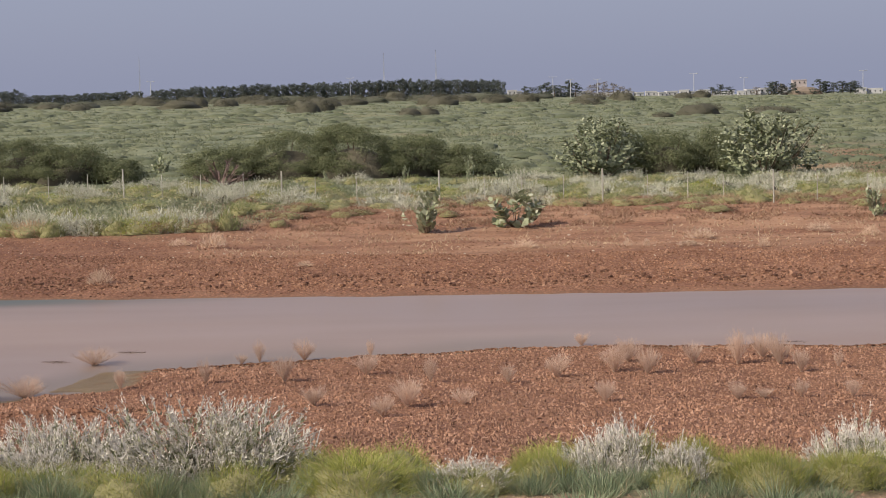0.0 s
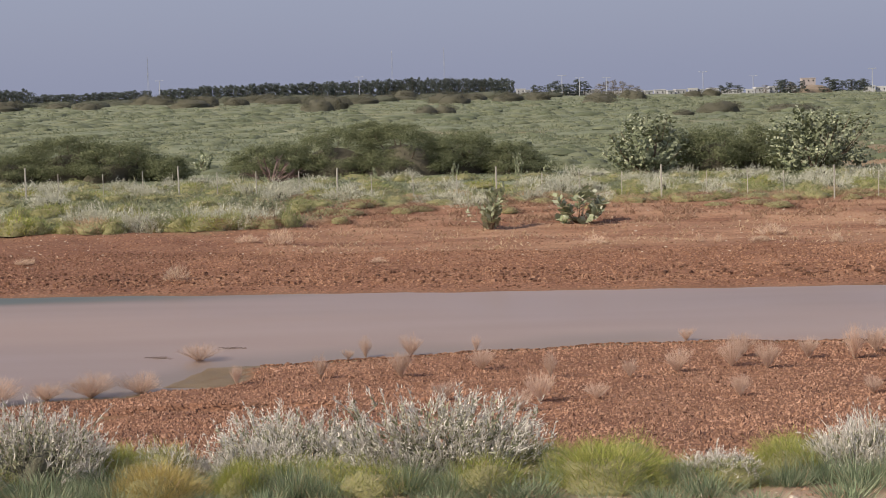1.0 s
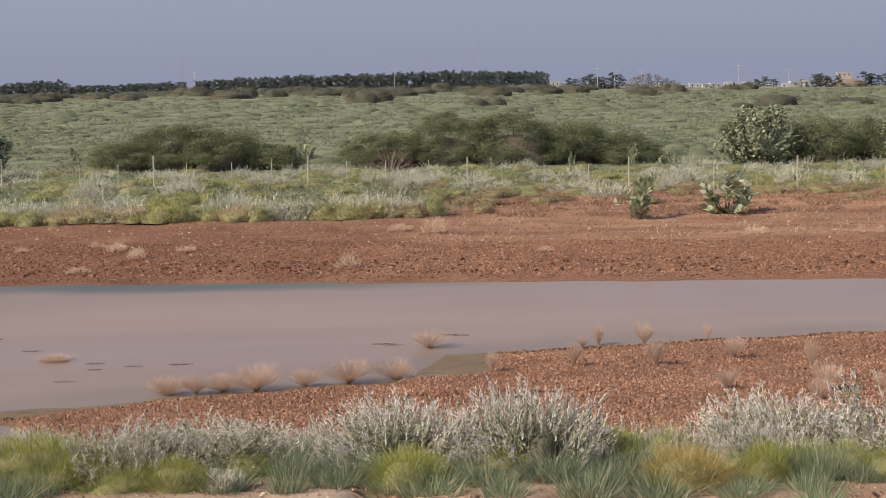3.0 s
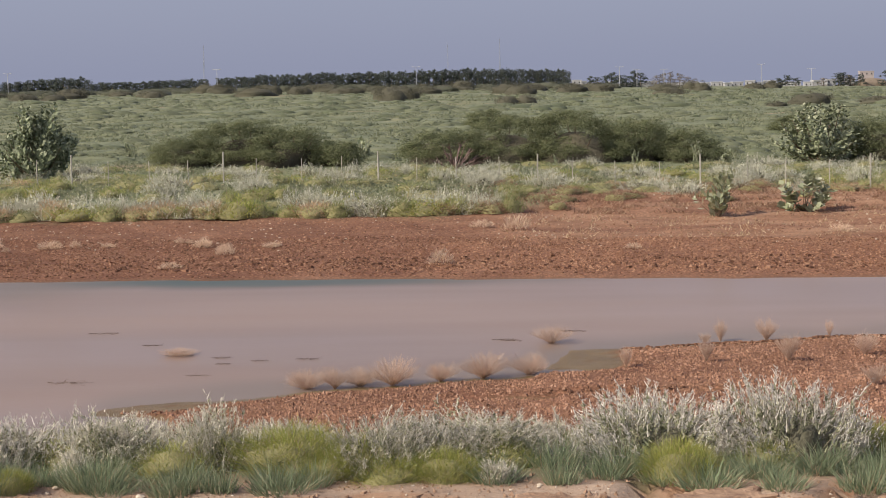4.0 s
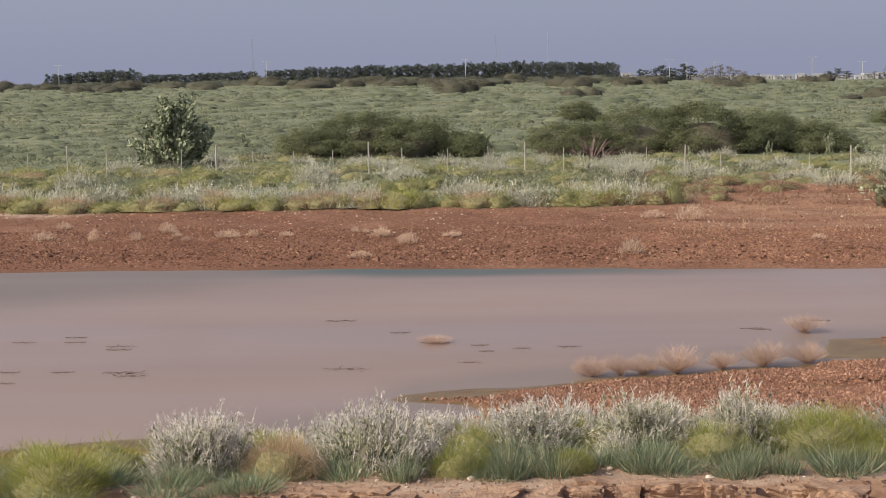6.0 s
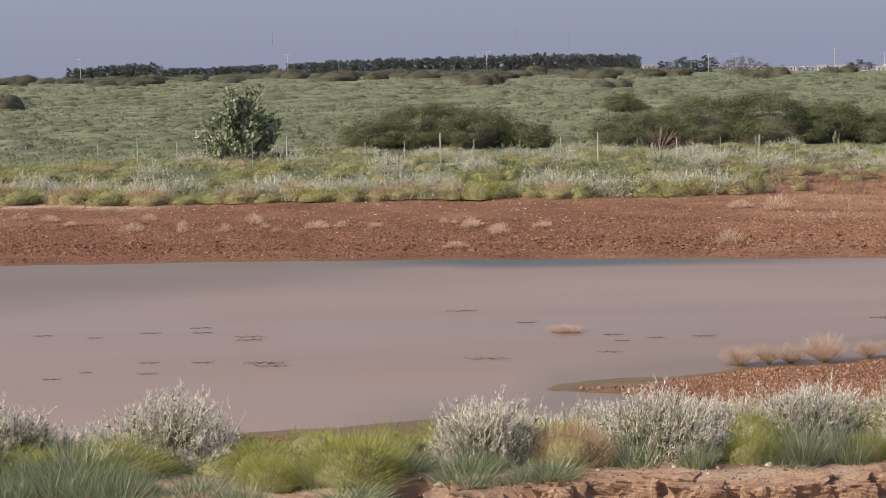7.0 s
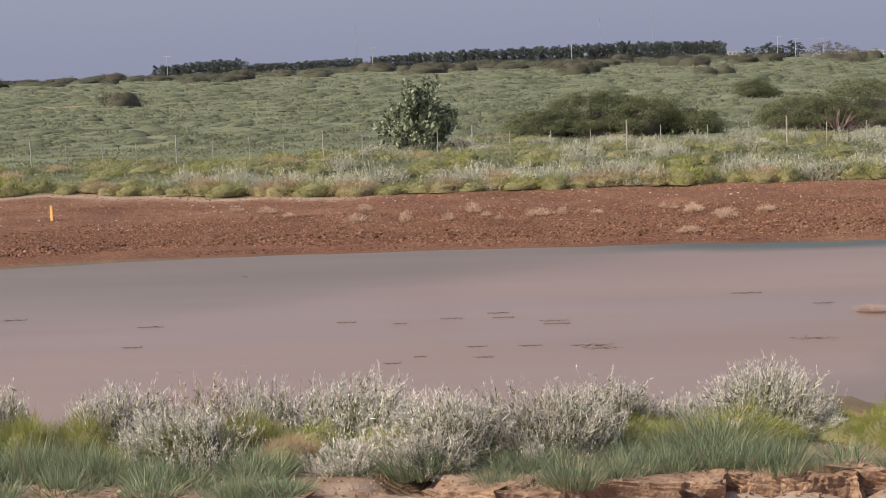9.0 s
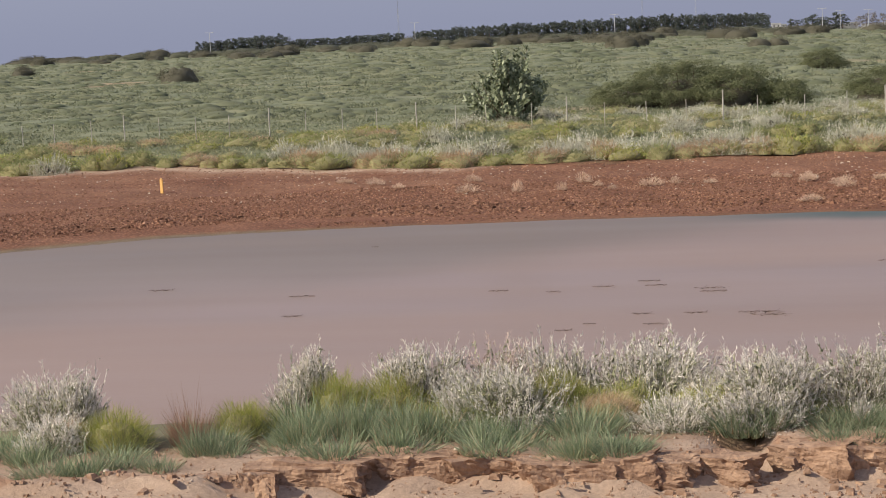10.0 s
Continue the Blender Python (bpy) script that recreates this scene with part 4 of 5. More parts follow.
sized([v for v in verge_silver if not -27.5 < v[0] < -21.5 and abs(v[0] + 41.0) > 0.05], silver, SIZES)
placed(labelled([silver_shrub(81, 1.8, 1.3, 740, 17, 1.0, PINK_WOOL)], "withered woolly shrub with pinkish spikes on the verge", "shrub", "silver shrubs on the verge"), [(-41.0, 17.6, 1.0, 1.0)])
grey = labelled([silver_shrub(s + 61, w, h, int(170 + 400 * w * h ** 0.5), 15, 1.0, GREY_WOOL) for s, (w, h) in enumerate(SIZES)],
                "grey-green leafy shrub with pale woolly tips on the verge", "shrub", "silver shrubs on the verge")
sized([v for v in verge_silver if -27.5 < v[0] < -21.5], grey, SIZES)
meadow = []
for x in np.arange(-42, -6, 0.6):
    meadow.append((float(x + rng.uniform(-0.3, 0.3)), float(along(VERGE, x) + rng.uniform(0.6, 2.2)), float(rng.uniform(0.7, 1.3)), float(rng.uniform(0.28, 0.48))))
green = labelled([fuzzy_dome("grass_tussock", GREEN_BLADE, s, 5200, 1.2, 0.27) for s in (1, 2, 3)], "yellow-green dome of fine grass on the verge", "grass tussock", "green tussocks on the verge")
placed(green, [(x, y, w * 1.2, h * 0.95) for x, y, w, h in GREEN_A + GREEN_B])
placed(labelled([fuzzy_dome("grass_tussock", GREEN_BLADE, s, 1900, 1.2, 0.36) for s in (21, 22)], "yellow-green grass between the shrubs of the verge", "grass tussock", "green tussocks on the verge"), meadow)
blue = labelled([tussock("grass_tussock", BLUE_BLADE, s, 1100, 0.013, segs=1) for s in (4, 5, 6)], "bluish-green clump of stiff grass at the verge's edge", "grass tussock", "bluish tussocks on the verge")
fringe = []
for x in np.arange(-47, -6, 0.17):
    if rng.random() < (0.9 if x > -42 else 0.5):
        fringe.append((float(x + rng.uniform(-0.2, 0.2)), float(along(VERGE, x) + rng.uniform(-1.0 if -39 < x < -31 else (-0.75 if x <= -39 else (-0.5 if x > -19 else -0.3)), 1.0)), float(rng.uniform(0.45, 0.95)), float(rng.uniform(0.18, 0.42))))
fringe = [(x, max(y, float(scarp(np.array(x))) + 0.12), w, h) for x, y, w, h in fringe]
fringe += [(float(x), float(scarp(np.array(x))) + float(rng.uniform(0.12, 0.6)), float(rng.uniform(0.5, 0.9)), float(rng.uniform(0.2, 0.4))) for x in np.arange(-36.4, -34.5, 0.16)]
fringe += [(-42.7, 15.8, 1.0, 0.5), (-42.3, 15.6, 0.9, 0.45), (-41.8, 15.7, 0.9, 0.42)]
placed(blue, BLUE_A + BLUE_B)
placed(labelled([tussock("grass_tussock", BLUE_BLADE, s, 420, 0.015, segs=1) for s in (24, 25)], "bluish-green clump of stiff grass at the verge's edge", "grass tussock", "bluish tussocks on the verge"), fringe)
placed(labelled([fuzzy_dome("grass_tussock", STRAW, 7, 4500, 1.2, 0.27)], "dry straw-coloured grass dome on the verge", "grass tussock", "dry tussocks on the verge"), [TAN[0], (-30.5, 17.2, 0.9, 0.55), (-39.6, 16.1, 0.75, 0.36)])
placed(labelled([tussock("grass_tussock", RUST, 8, 900, 0.008)], "reddish-brown withered grass clump on the verge", "grass tussock", "dry tussocks on the verge"), [TAN[1]])
placed(labelled([fuzzy_dome("grass_tussock", YELLOW, 9, 7000, 1.1, 0.25)], "golden-yellow dome of dry grass on the verge", "grass tussock", "dry tussocks on the verge"), [TAN[3]])

# ---- gravel shore ----
dry = labelled([dry_shrub("dry_shrub", DRY_TWIG, s) for s in (1, 2, 3, 4)], "bare straw-coloured twiggy shrub on the gravel shore", "dry shrub", "dry shrubs on the gravel")
brush = [(x, y, w * (1.4 if x < -22 else 1.1), h * 1.15) for x, y, w, h in DRY + DRY2 + [(-31.0, 41.8, 0.6, 0.2)]]
placed(dry, [v for v in brush if v[0] >= -22.3], 0.0)
placed(labelled([dry_shrub("dry_shrub", DRY_TWIG, s, 300, 0.005, 1.1) for s in (5, 6)], "dense bare straw-coloured shrub at the water's edge", "dry shrub", "dry shrubs on the gravel"), [v for v in brush if v[0] < -22.3], 0.0)

# ---- far bank ----
tufts = labelled([fuzzy_dome("dry_tuft", PALE_TWIG, s, 420, 1.5, 1.3, False) for s in (6, 7)], "low pale dry tuft on red gravel", "dry tuft", "dry tufts on the far bank")
placed(tufts, [(x, y, w * (0.8 if x > -13 else 1.1), h * (0.9 if x > -13 else 1.25)) for x, y, w, h in TUFT + TUFT2], 0.0)

def far_band():
    """Spots for the growth along the far bank: a front row of grass, silver shrubs behind it, then mixed clumps by the fence."""
    u = rng.uniform
    lists = {"silver": [], "green": [], "tan": [], "low": []}
    for x in np.arange(-80, 9, 1.15):
        e = float(along(GROWTH, x))
        if x < -23:
            lists["green" if rng.random() < 0.66 else "tan"].append((x + u(-0.4, 0.4), e + u(0.1, 1.0), u(1.5, 3.0), u(0.6, 1.05)))
            if rng.random() < 0.6:
                lists["green"].append((x, e + u(3.5, 7.5), u(1.2, 2.6), u(0.5, 0.8)))
        if rng.random() < 0.6:
            lists["green"].append((x, u(83, 92), u(1.4, 2.8), u(0.45, 0.75)))
        if rng.random() < 0.35:
            lists["tan"].append((x, u(80.5, 86), u(1.2, 2.4), u(0.4, 0.6)))
    lists["silver"].append((-67.3, 73.0, 2.4, 1.2))
    for x in np.arange(-57, -24, 0.8):
        if wave(np.array(x), np.array(0.0), 71, 9) > -0.75:
            lists["silver"].append((x + u(-0.4, 0.4), float(along(GROWTH, x)) + u(0.9, 3.0), u(2.2, 3.8), u(1.1, 1.5)))
    for x in np.arange(-52, 8, 0.7):
        if wave(np.array(x), np.array(5.0), 72, 7) > -0.15:
            lists["silver"].append((x + u(-0.5, 0.5), u(81, 91), u(1.7, 3.2), u(0.8, 1.2)))
    for x in np.arange(-54, 8, 0.9):
        if wave(np.array(x), np.array(9.0), 73, 6) > -0.4:
            lists["silver"].append((x + u(-0.5, 0.5), u(89, 97), u(1.6, 2.9), u(0.6, 1.0)))
        lists["low"].append((x + u(-0.5, 0.5), u(86, 99), u(1.4, 3.0), u(0.3, 0.6)))
    for k in range(170):
        x = u(-66, 8)
        lists["low"].append((x, float(along(GROWTH, x)) + (u(2.5, 17) if x < -26 else u(0.5, 11)), u(1.2, 2.8), u(0.35, 0.65)))
    return lists
band = far_band()
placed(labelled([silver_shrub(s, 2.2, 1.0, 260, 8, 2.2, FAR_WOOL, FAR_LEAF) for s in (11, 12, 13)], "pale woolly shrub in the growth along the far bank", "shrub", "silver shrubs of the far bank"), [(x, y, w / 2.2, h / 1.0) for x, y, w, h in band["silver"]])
placed(labelled([fuzzy_dome("grass_clump", mat, s) for s, mat in ((14, FAR_GREEN), (15, GREEN_BLADE), (18, FAR_LIME), (19, DARK_BLADE), (20, FAR_GREEN))], "green grass tussock in the growth along the far bank", "grass tussock", "green tussocks of the far bank"), band["green"])
rusty = [(-26.5, 73.8, 1.7, 0.6), (-24.4, 74.3, 1.9, 0.6), (-21.6, 76.4, 1.4, 0.5)] + [(float(rng.uniform(-25, 9)), float(rng.uniform(78.5, 83.5)), float(rng.uniform(1.2, 2.8)), float(rng.uniform(0.25, 0.5))) for _ in range(34)]
placed(labelled([fuzzy_dome("grass_clump", RUST, s) for s in (51, 52)], "low withered reddish-brown grass clump before the fence", "grass tussock", "dry tussocks of the far bank"), rusty)
placed(labelled([fuzzy_dome("grass_clump", FAR_TAN, s) for s in (16, 17)], "dry tan grass tussock along the far bank", "grass tussock", "dry tussocks of the far bank"), band["tan"])

placed(labelled([fuzzy_dome("weed_clump", mat, s, 520, 1.0, 1.15) for s, mat in ((41, FAR_GREEN), (42, FAR_WEED), (43, FAR_GREEN))], "low yellow-green weeds near the fence", "weeds", "green tussocks of the far bank"), band["low"])

# broad-leaved shrubs
placed(labelled([milkweed(s, 290, 10, 0.060, BROAD_LEAF, 0.5, 0.16) for s in (1, 2)], "tall broad-leaved grey-green shrub behind the fence", "shrub", "tall broad-leaved shrubs"),
       [(-6.0, 105.5, 5.2, 3.7), (2.9, 101.0, 5.5, 4.2)])
placed(labelled([milkweed(3, 430, 10, 0.060, DEEP_LEAF, 0.48, 0.12)], "dense round broad-leaved dark green shrub behind the fence", "shrub", "tall broad-leaved shrubs"), [(-49.0, 93.0, 4.1, 4.3)])
placed(labelled([milkweed(s, 22, 10, 0.17, PALE_LEAF) for s in (4, 5)], "young broad-leaved shrub on the red soil", "shrub", "young broad-leaved shrubs"),
       [(-15.1, 73.4, 1.7, 2.1), (-11.4, 74.8, 2.6, 1.9), (3.9, 75.6, 1.2, 1.4), (-34.0, 114, 1.4, 1.7), (-50.0, 118, 0.7, 1.1), (-13.7, 100, 0.6, 1.7), (-12.0, 100, 0.9, 0.9), (-17.2, 98, 0.45, 1.1), (-21.6, 97, 0.4, 0.8)])

# thorn bushes
BUSHES = [(7.0, 3.2), (5.5, 2.7), (4.2, 2.0), (3.0, 1.6)]
thorns = [(-28.0, 103, 5.5, 2.5), (-24.3, 103.6, 6.6, 3.1), (-20.3, 103, 7.6, 3.4), (-17.0, 103.4, 5.4, 3.0), (-13.9, 102.5, 4.4, 2.0),
          (-43.0, 103, 5.2, 2.2), (-40.0, 103.6, 6.8, 3.0), (-37.2, 103, 6.0, 2.9), (-34.0, 102.5, 3.2, 1.7),
          (-2.2, 107, 5.2, 3.2), (0.9, 107.4, 4.4, 2.8), (-27.6, 172, 4.8, 2.1), (-1.8, 148, 4.0, 1.6)]
sized(thorns, labelled([thorn_bush(s + 1, w, h) for s, (w, h) in enumerate(BUSHES)],
                       "spreading dark green thorn bush on the plain", "bush", "thorn bushes"), BUSHES)
placed(labelled([dry_shrub("dead_shrub", DEAD_WOOD, 9, 20, 0.035, 1.2)], "dead grey twiggy shrub beside a thorn bush", "dead shrub", ""), [(-26.9, 94.5, 2.4, 1.5)])

# mounds of dusty scrub far out
belt = []
for k in range(30):
    y = rng.uniform(540, 760)
    belt.append((float(rng.uniform(-30 - y * 0.41, -10 + y * 0.12)), float(y), float(rng.uniform(8, 19)), float(rng.uniform(1.6, 3.2))))
mounds = labelled([thicket("scrub_mound", MOUND_LEAF, s, 12.0, 2.8, 1900, 0.24, 30, 1, 0.88) for s in (21, 22, 23)], "low dusty brown-green scrub mound far out on the plain", "bush", "scrub mounds")
placed(mounds, [(x, y, w / 12, h * 1.25 / 2.8) for x, y, w, h in MOUND + MOUND2 + belt if y < 800], 0.1)

front = [(float(x + rng.uniform(-4, 4)), float(rng.uniform(650, 800)), float(rng.uniform(0.8, 1.6)), float(rng.uniform(0.8, 1.35))) for x in np.arange(-300, 10, 5.2)]
placed(labelled([thicket("scrub_mound", MOUND_GREEN, s, 12.0, 2.8, 1400, 0.26, 30, 1, 0.88) for s in (25, 26)], "rounded grey-green scrub mound before the plantation", "bush", "scrub mounds"), front, 0.1)

# scrub along the far left of the horizon
placed(labelled([thicket("scrub_mound", MOUND_LEAF, 24, 12.0, 2.8, 1300, 0.35, 30, 1, 0.82)], "low dusty scrub mound on the horizon", "bush", "scrub mounds"), [(float(x), 830 + float(rng.uniform(-30, 30)), float(rng.uniform(0.8, 1.5)), float(rng.uniform(0.7, 1.2))) for x in np.arange(-430, -278, 11)], 0.1)

# plantation along the horizon
trees = labelled([woodland_tree(s, k) for s, k in ((31, 1.15), (32, 1.5), (33, 1.3))], "dark green tree of a plantation on the horizon", "tree", "plantation trees")
row = []
for crest in ([(-278, 6.4), (-262, 7.2), (-240, 8.8), (-236, 6.4)], [(-234, 5.4), (-205, 6.0), (-181, 6.6)], [(-173.5, 6.2), (-155, 7.6), (-122, 8.0), (-80, 8.8), (-51, 9.6), (-25, 9.3), (-10, 8.8)]):
    for y, gap in ((827, 2.1), (836, 2.4)):
        for x in np.arange(crest[0][0], crest[-1][0], gap):
            h = float(along(crest, x)) * rng.uniform(0.86, 1.08)
            row.append((float(x + rng.uniform(-0.5, 0.5)), y + float(rng.uniform(-2, 2)), 8.0 * float(rng.uniform(0.85, 1.15)), h))
for a, b, h in ((0, 8, 6.2), (10, 27, 8), (136, 156, 7.6), (87, 94, 6), (113, 124, 7.4)):
    for x in np.arange(a, b, 3.4):
        row.append((float(x), 830 + rng.uniform(-6, 6), h * rng.uniform(1.3, 1.9), h * rng.uniform(0.65, 1.0)))
placed(trees, row, 0.0)

# ---- fence ----
FENCE_LINE = [(12, 78.5), (-0.6, 81), (-7.5, 82.6), (-15, 84), (-22.5, 85.1), (-30.1, 85.0), (-38, 85.8), (-56, 87), (-72, 86.5), (-95, 86)]
def fence_post(name, tall, r):
    top = new(name)
    part("pole", quad_mesh("pole", *tube([(0, 0, -0.1), (0, 0, tall * 0.5), (0.01, 0, tall)], (r, r, r * 0.9), 6), POST_METAL), top)
    part("cap", quad_mesh("cap", *tube([(0.01, 0, tall - 0.01), (0.01, 0, tall + 0.015), (0.01, 0, tall + 0.02)], (r * 1.15, r * 1.1, r * 0.2), 6), POST_METAL), top)
    return top
mains, droppers, x, k = [], [], 8.0, 0
lx, ly = [a for a, _ in FENCE_LINE][::-1], [b for _, b in FENCE_LINE][::-1]
while x > -90:
    (droppers if k % 4 else mains).append((x + (rng.uniform(-0.3, 0.3) if k % 4 else 0), float(np.interp(x, lx, ly)), 1.0, rng.uniform(0.94, 1.05)))
    x, k = x - 7.63 / 4, k + 1
placed(labelled([fence_post("fence_post", 1.55, 0.04)], "tall weathered metal fence post among shrubs", "fence post", "fence posts"), mains)
placed(labelled([fence_post("fence_stake", 1.3, 0.022)], "thin weathered stake of the fence line", "fence stake", "fence stakes"), droppers)

# ---- drifting twigs on the water ----
def twig_mat(seed):
    """A flat raft of twigs, one metre long."""
    top = new("twig_raft")
    r = np.random.default_rng(seed)
    n = 42
    at = np.stack([r.uniform(-0.5, 0.42, n), r.normal(0, 0.10, n), r.uniform(0.002, 0.02, n)], 1)
    way = np.stack([r.normal(0.8, 0.5, n), r.normal(0, 0.35, n), r.normal(0.03, 0.06, n)], 1)
    part("brushwood", quad_mesh("brushwood", *strips(at, way, r.uniform(0.06, 0.2, n), 0.011, 1, 0, "stick"), WET_TWIG), top)
    return top
WET_TWIG = leafy("wet_twig", [(0.0, (0.10, 0.075, 0.065)), (1.0, (0.21, 0.16, 0.14))], 0.0)
placed(labelled([twig_mat(s) for s in (1, 2, 3)], "dark flat raft of twigs floating on muddy water", "floating debris", "floating twig rafts"),
       [(x, y, w * 0.85, 1.0, 0.0) for x, y, w, h in DEBRIS + DEBRIS2], 0.0, turn=False)

# ---- gravel ----
def keep(x, y, mask):
    return x[mask], y[mask]

def gravel(n, x0, x1, lo, hi, small, large):
    x = rng.uniform(x0, x1, n)
    a, b = lo(x), hi(x)
    y = a + (b - a) * rng.random(n)
    z = height(x, y)
    x, y = keep(x, y, z > 0.03 + 0.05 * rng.random(n))
    return x, y, small * (large / small) ** (rng.random(len(x)) ** 2.2)

x, y, s = gravel(115000, -46, 0, lambda x: along(VERGE, x) + 4, lambda x: along(NEAR_SHORE, x) + 0.1, 0.042, 0.098)
tagged(new("gravel", quad_mesh("gravel", *chips(len(x), x, y, s, 0.7), NEAR_STONE)), "loose red-brown gravel on the near shore", "gravel", kind="stuff")
x, y, s = gravel(7000, -46, 0, lambda x: along(VERGE, x) + 4, lambda x: along(NEAR_SHORE, x) + 0.1, 0.06, 0.13)
tagged(new("gravel", quad_mesh("gravel", *pebbles(len(x), x, y, s), NEAR_STONE)), "larger red-brown stones on the near shore", "gravel", kind="stuff")
for n, x0, x1, paint, tone in ((33000, -72, -26, DARK_STONE, "dark red-brown"), (23000, -26, 5, STONE, "red-brown")):
    x, y, s = gravel(n, x0, x1, lambda x: along(FAR_SHORE, x) + 1.3 + 1.1 * step(-46, -54, x), lambda x: along(FAR_SHORE, x) + 9.5, 0.05, 0.14)
    tagged(new("gravel", quad_mesh("gravel", *chips(len(x), x, y, s, 0.5), paint)), "loose %s gravel on the far bank" % tone, "gravel", kind="stuff")
x, y, s = gravel(17000, -72, 5, lambda x: along(FAR_SHORE, x) + 8, lambda x: along(GROWTH, x) + 0.5, 0.05, 0.12)
tagged(new("gravel", quad_mesh("gravel", *chips(len(x), x, y, s, 0.5), STONE)), "thin scatter of red gravel higher up the far bank", "gravel", kind="stuff")
x = rng.uniform(-20.4, 0, 1500)
y = along(NEAR_SHORE, x) + 0.18 * wave(x, 0 * x, 11, 2.3) - 0.35 * rng.random(1500) ** 1.5
x, y = keep(x, y, height(x, y) > 0.0)
tagged(new("gravel", quad_mesh("gravel", *pebbles(len(x), x, y, 0.05 + 0.07 * rng.random(len(x))), DARK_STONE)), "dark wet stones along the near water line", "gravel", kind="stuff")
x, y, s = gravel(2600, -52, 5, lambda x: along(FAR_SHORE, x) + 0.1, lambda x: along(FAR_SHORE, x) + 1.2, 0.05, 0.12)
tagged(new("gravel", quad_mesh("gravel", *pebbles(len(x), x, y, s), DARK_STONE)), "dark wet stones at the far water line", "gravel", kind="stuff")
x, y, s = gravel(2200, -68, 5, lambda x: along(FAR_SHORE, x) + 1.6 + 1.1 * step(-46, -54, x), lambda x: along(FAR_SHORE, x) + 4.5, 0.09, 0.22)
tagged(new("gravel", quad_mesh("gravel", *pebbles(len(x), x, y, s), DARK_STONE)), "dark coarse stones along the far water line", "gravel", kind="stuff")
x, y, s = gravel(800, -68, 5, lambda x: along(FAR_SHORE, x) + 6, lambda x: along(GROWTH, x), 0.04, 0.12)
tagged(new("gravel", quad_mesh("gravel", *pebbles(len(x), x, y, s), PALE_STONE)), "scattered pale stones on the far bank", "gravel", kind="stuff")
x, y, s = gravel(24000, -50, -6, lambda x: along(VERGE, x) - 3.6, lambda x: along(VERGE, x) + 0.5, 0.014, 0.055)
tagged(new("gravel", quad_mesh("gravel", *chips(len(x), x, y, s), CLOD)), "fine crumbs of earth on the verge", "gravel", kind="stuff")
x, y, s = gravel(2600, -50, -14, lambda x: scarp(x) - 1.6, lambda x: scarp(x) + 0.1, 0.025, 0.13)
tagged(new("gravel", quad_mesh("gravel", *pebbles(len(x), x, y, s), CLOD)), "crumbled lumps of earth below the broken edge", "gravel", kind="stuff")
x, y, s = gravel(3000, -50, -6, lambda x: along(VERGE, x) - 3.6, lambda x: along(VERGE, x) + 0.5, 0.010, 0.03)
tagged(new("gravel", quad_mesh("gravel", *chips(len(x), x, y, s), PALE_STONE)), "small pale chips on the verge", "gravel", kind="stuff")

# ---- loose stones and broken clods on the verge ----
def rock(name, seed, material, rough=0.16):
    bm = bmesh.new()
    bmesh.ops.create_icosphere(bm, subdivisions=2, radius=0.5)
    r = np.random.default_rng(seed)
    k = [(r.normal(size=3) * 3.0, r.uniform(0, 6.28)) for _ in range(5)]
    for v in bm.verts:
        f = 1 + rough * sum(math.sin(v.co.dot(Vector(a)) * 2 + b) for a, b in k) / 2
        v.co = v.co * f
        v.co.z = max(v.co.z, -0.32) * 0.8
    me = bpy.data.meshes.new(name)
    bm.to_mesh(me)
    bm.free()
    me.materials.append(material)
    return new(name, me)

def clod(seed):
    """A broken block of earth with a flat crust and crumbled sides."""
    bm = bmesh.new()
    bmesh.ops.create_cube(bm, size=1)
    bmesh.ops.subdivide_edges(bm, edges=bm.edges[:], cuts=12, use_grid_fill=True)
    for v in bm.verts:
        p = v.co * 1.0
        out = Vector((p.x, p.y, 0.0))
        side = min(1.0, max(abs(p.x), abs(p.y)) * 2) ** 3
        big = noise.noise(p * 1.7 + Vector((seed * 7.3, 0, 0)))
        mid = noise.noise(p * Vector((6.0, 6.0, 3.0)) + Vector((0, seed * 3.1, 0)))
        fine = noise.noise(p * 14.0 + Vector((0, 0, seed * 5.7)))
        v.co = p + out * (0.30 * big + 0.16 * mid * side + 0.12 * fine * side) + Vector((0, 0, (0.10 * big + 0.05 * mid + 0.03 * fine) * (0.4 + side)))
    me = bpy.data.meshes.new("earth_clod")
    bm.to_mesh(me)
    bm.free()
    me.materials.append(CLOD)
    return new("earth_clod", me)

spots = []
for x in np.arange(-42.8, -17, 0.3):
    if wave(np.array(x), np.array(0.0), 6, 2.6) < 0.66 and rng.random() < (0.9 if x < -28 else 0.4):
        w = float(rng.uniform(0.35, 1.0))
        spots.append((float(x + rng.uniform(-0.1, 0.1)), float(scarp(np.array(float(x)))) + float(rng.uniform(0.0, 0.1)), w, float(rng.uniform(0.26, 0.34)), 2.285 + float(rng.uniform(-0.03, 0.015))))
kinds = labelled([clod(s) for s in (1, 2, 3, 4, 5)], "crumbled block of reddish earth at the broken verge", "clod", "earth clods")
fresh = set()
for n, (x, y, w, h, z) in enumerate(spots):
    m = Matrix.LocRotScale((x, y, z), Euler((rng.normal(0, 0.05), rng.normal(0, 0.05), rng.choice((0.0, 3.14)) + rng.normal(0, 0.16))), (w, 0.38, h))
    k = n % len(kinds)
    if k in fresh:
        copy_thing(kinds[k], Matrix.Identity(4)).matrix_basis = m
    else:
        kinds[k].matrix_basis = m
        fresh.add(k)

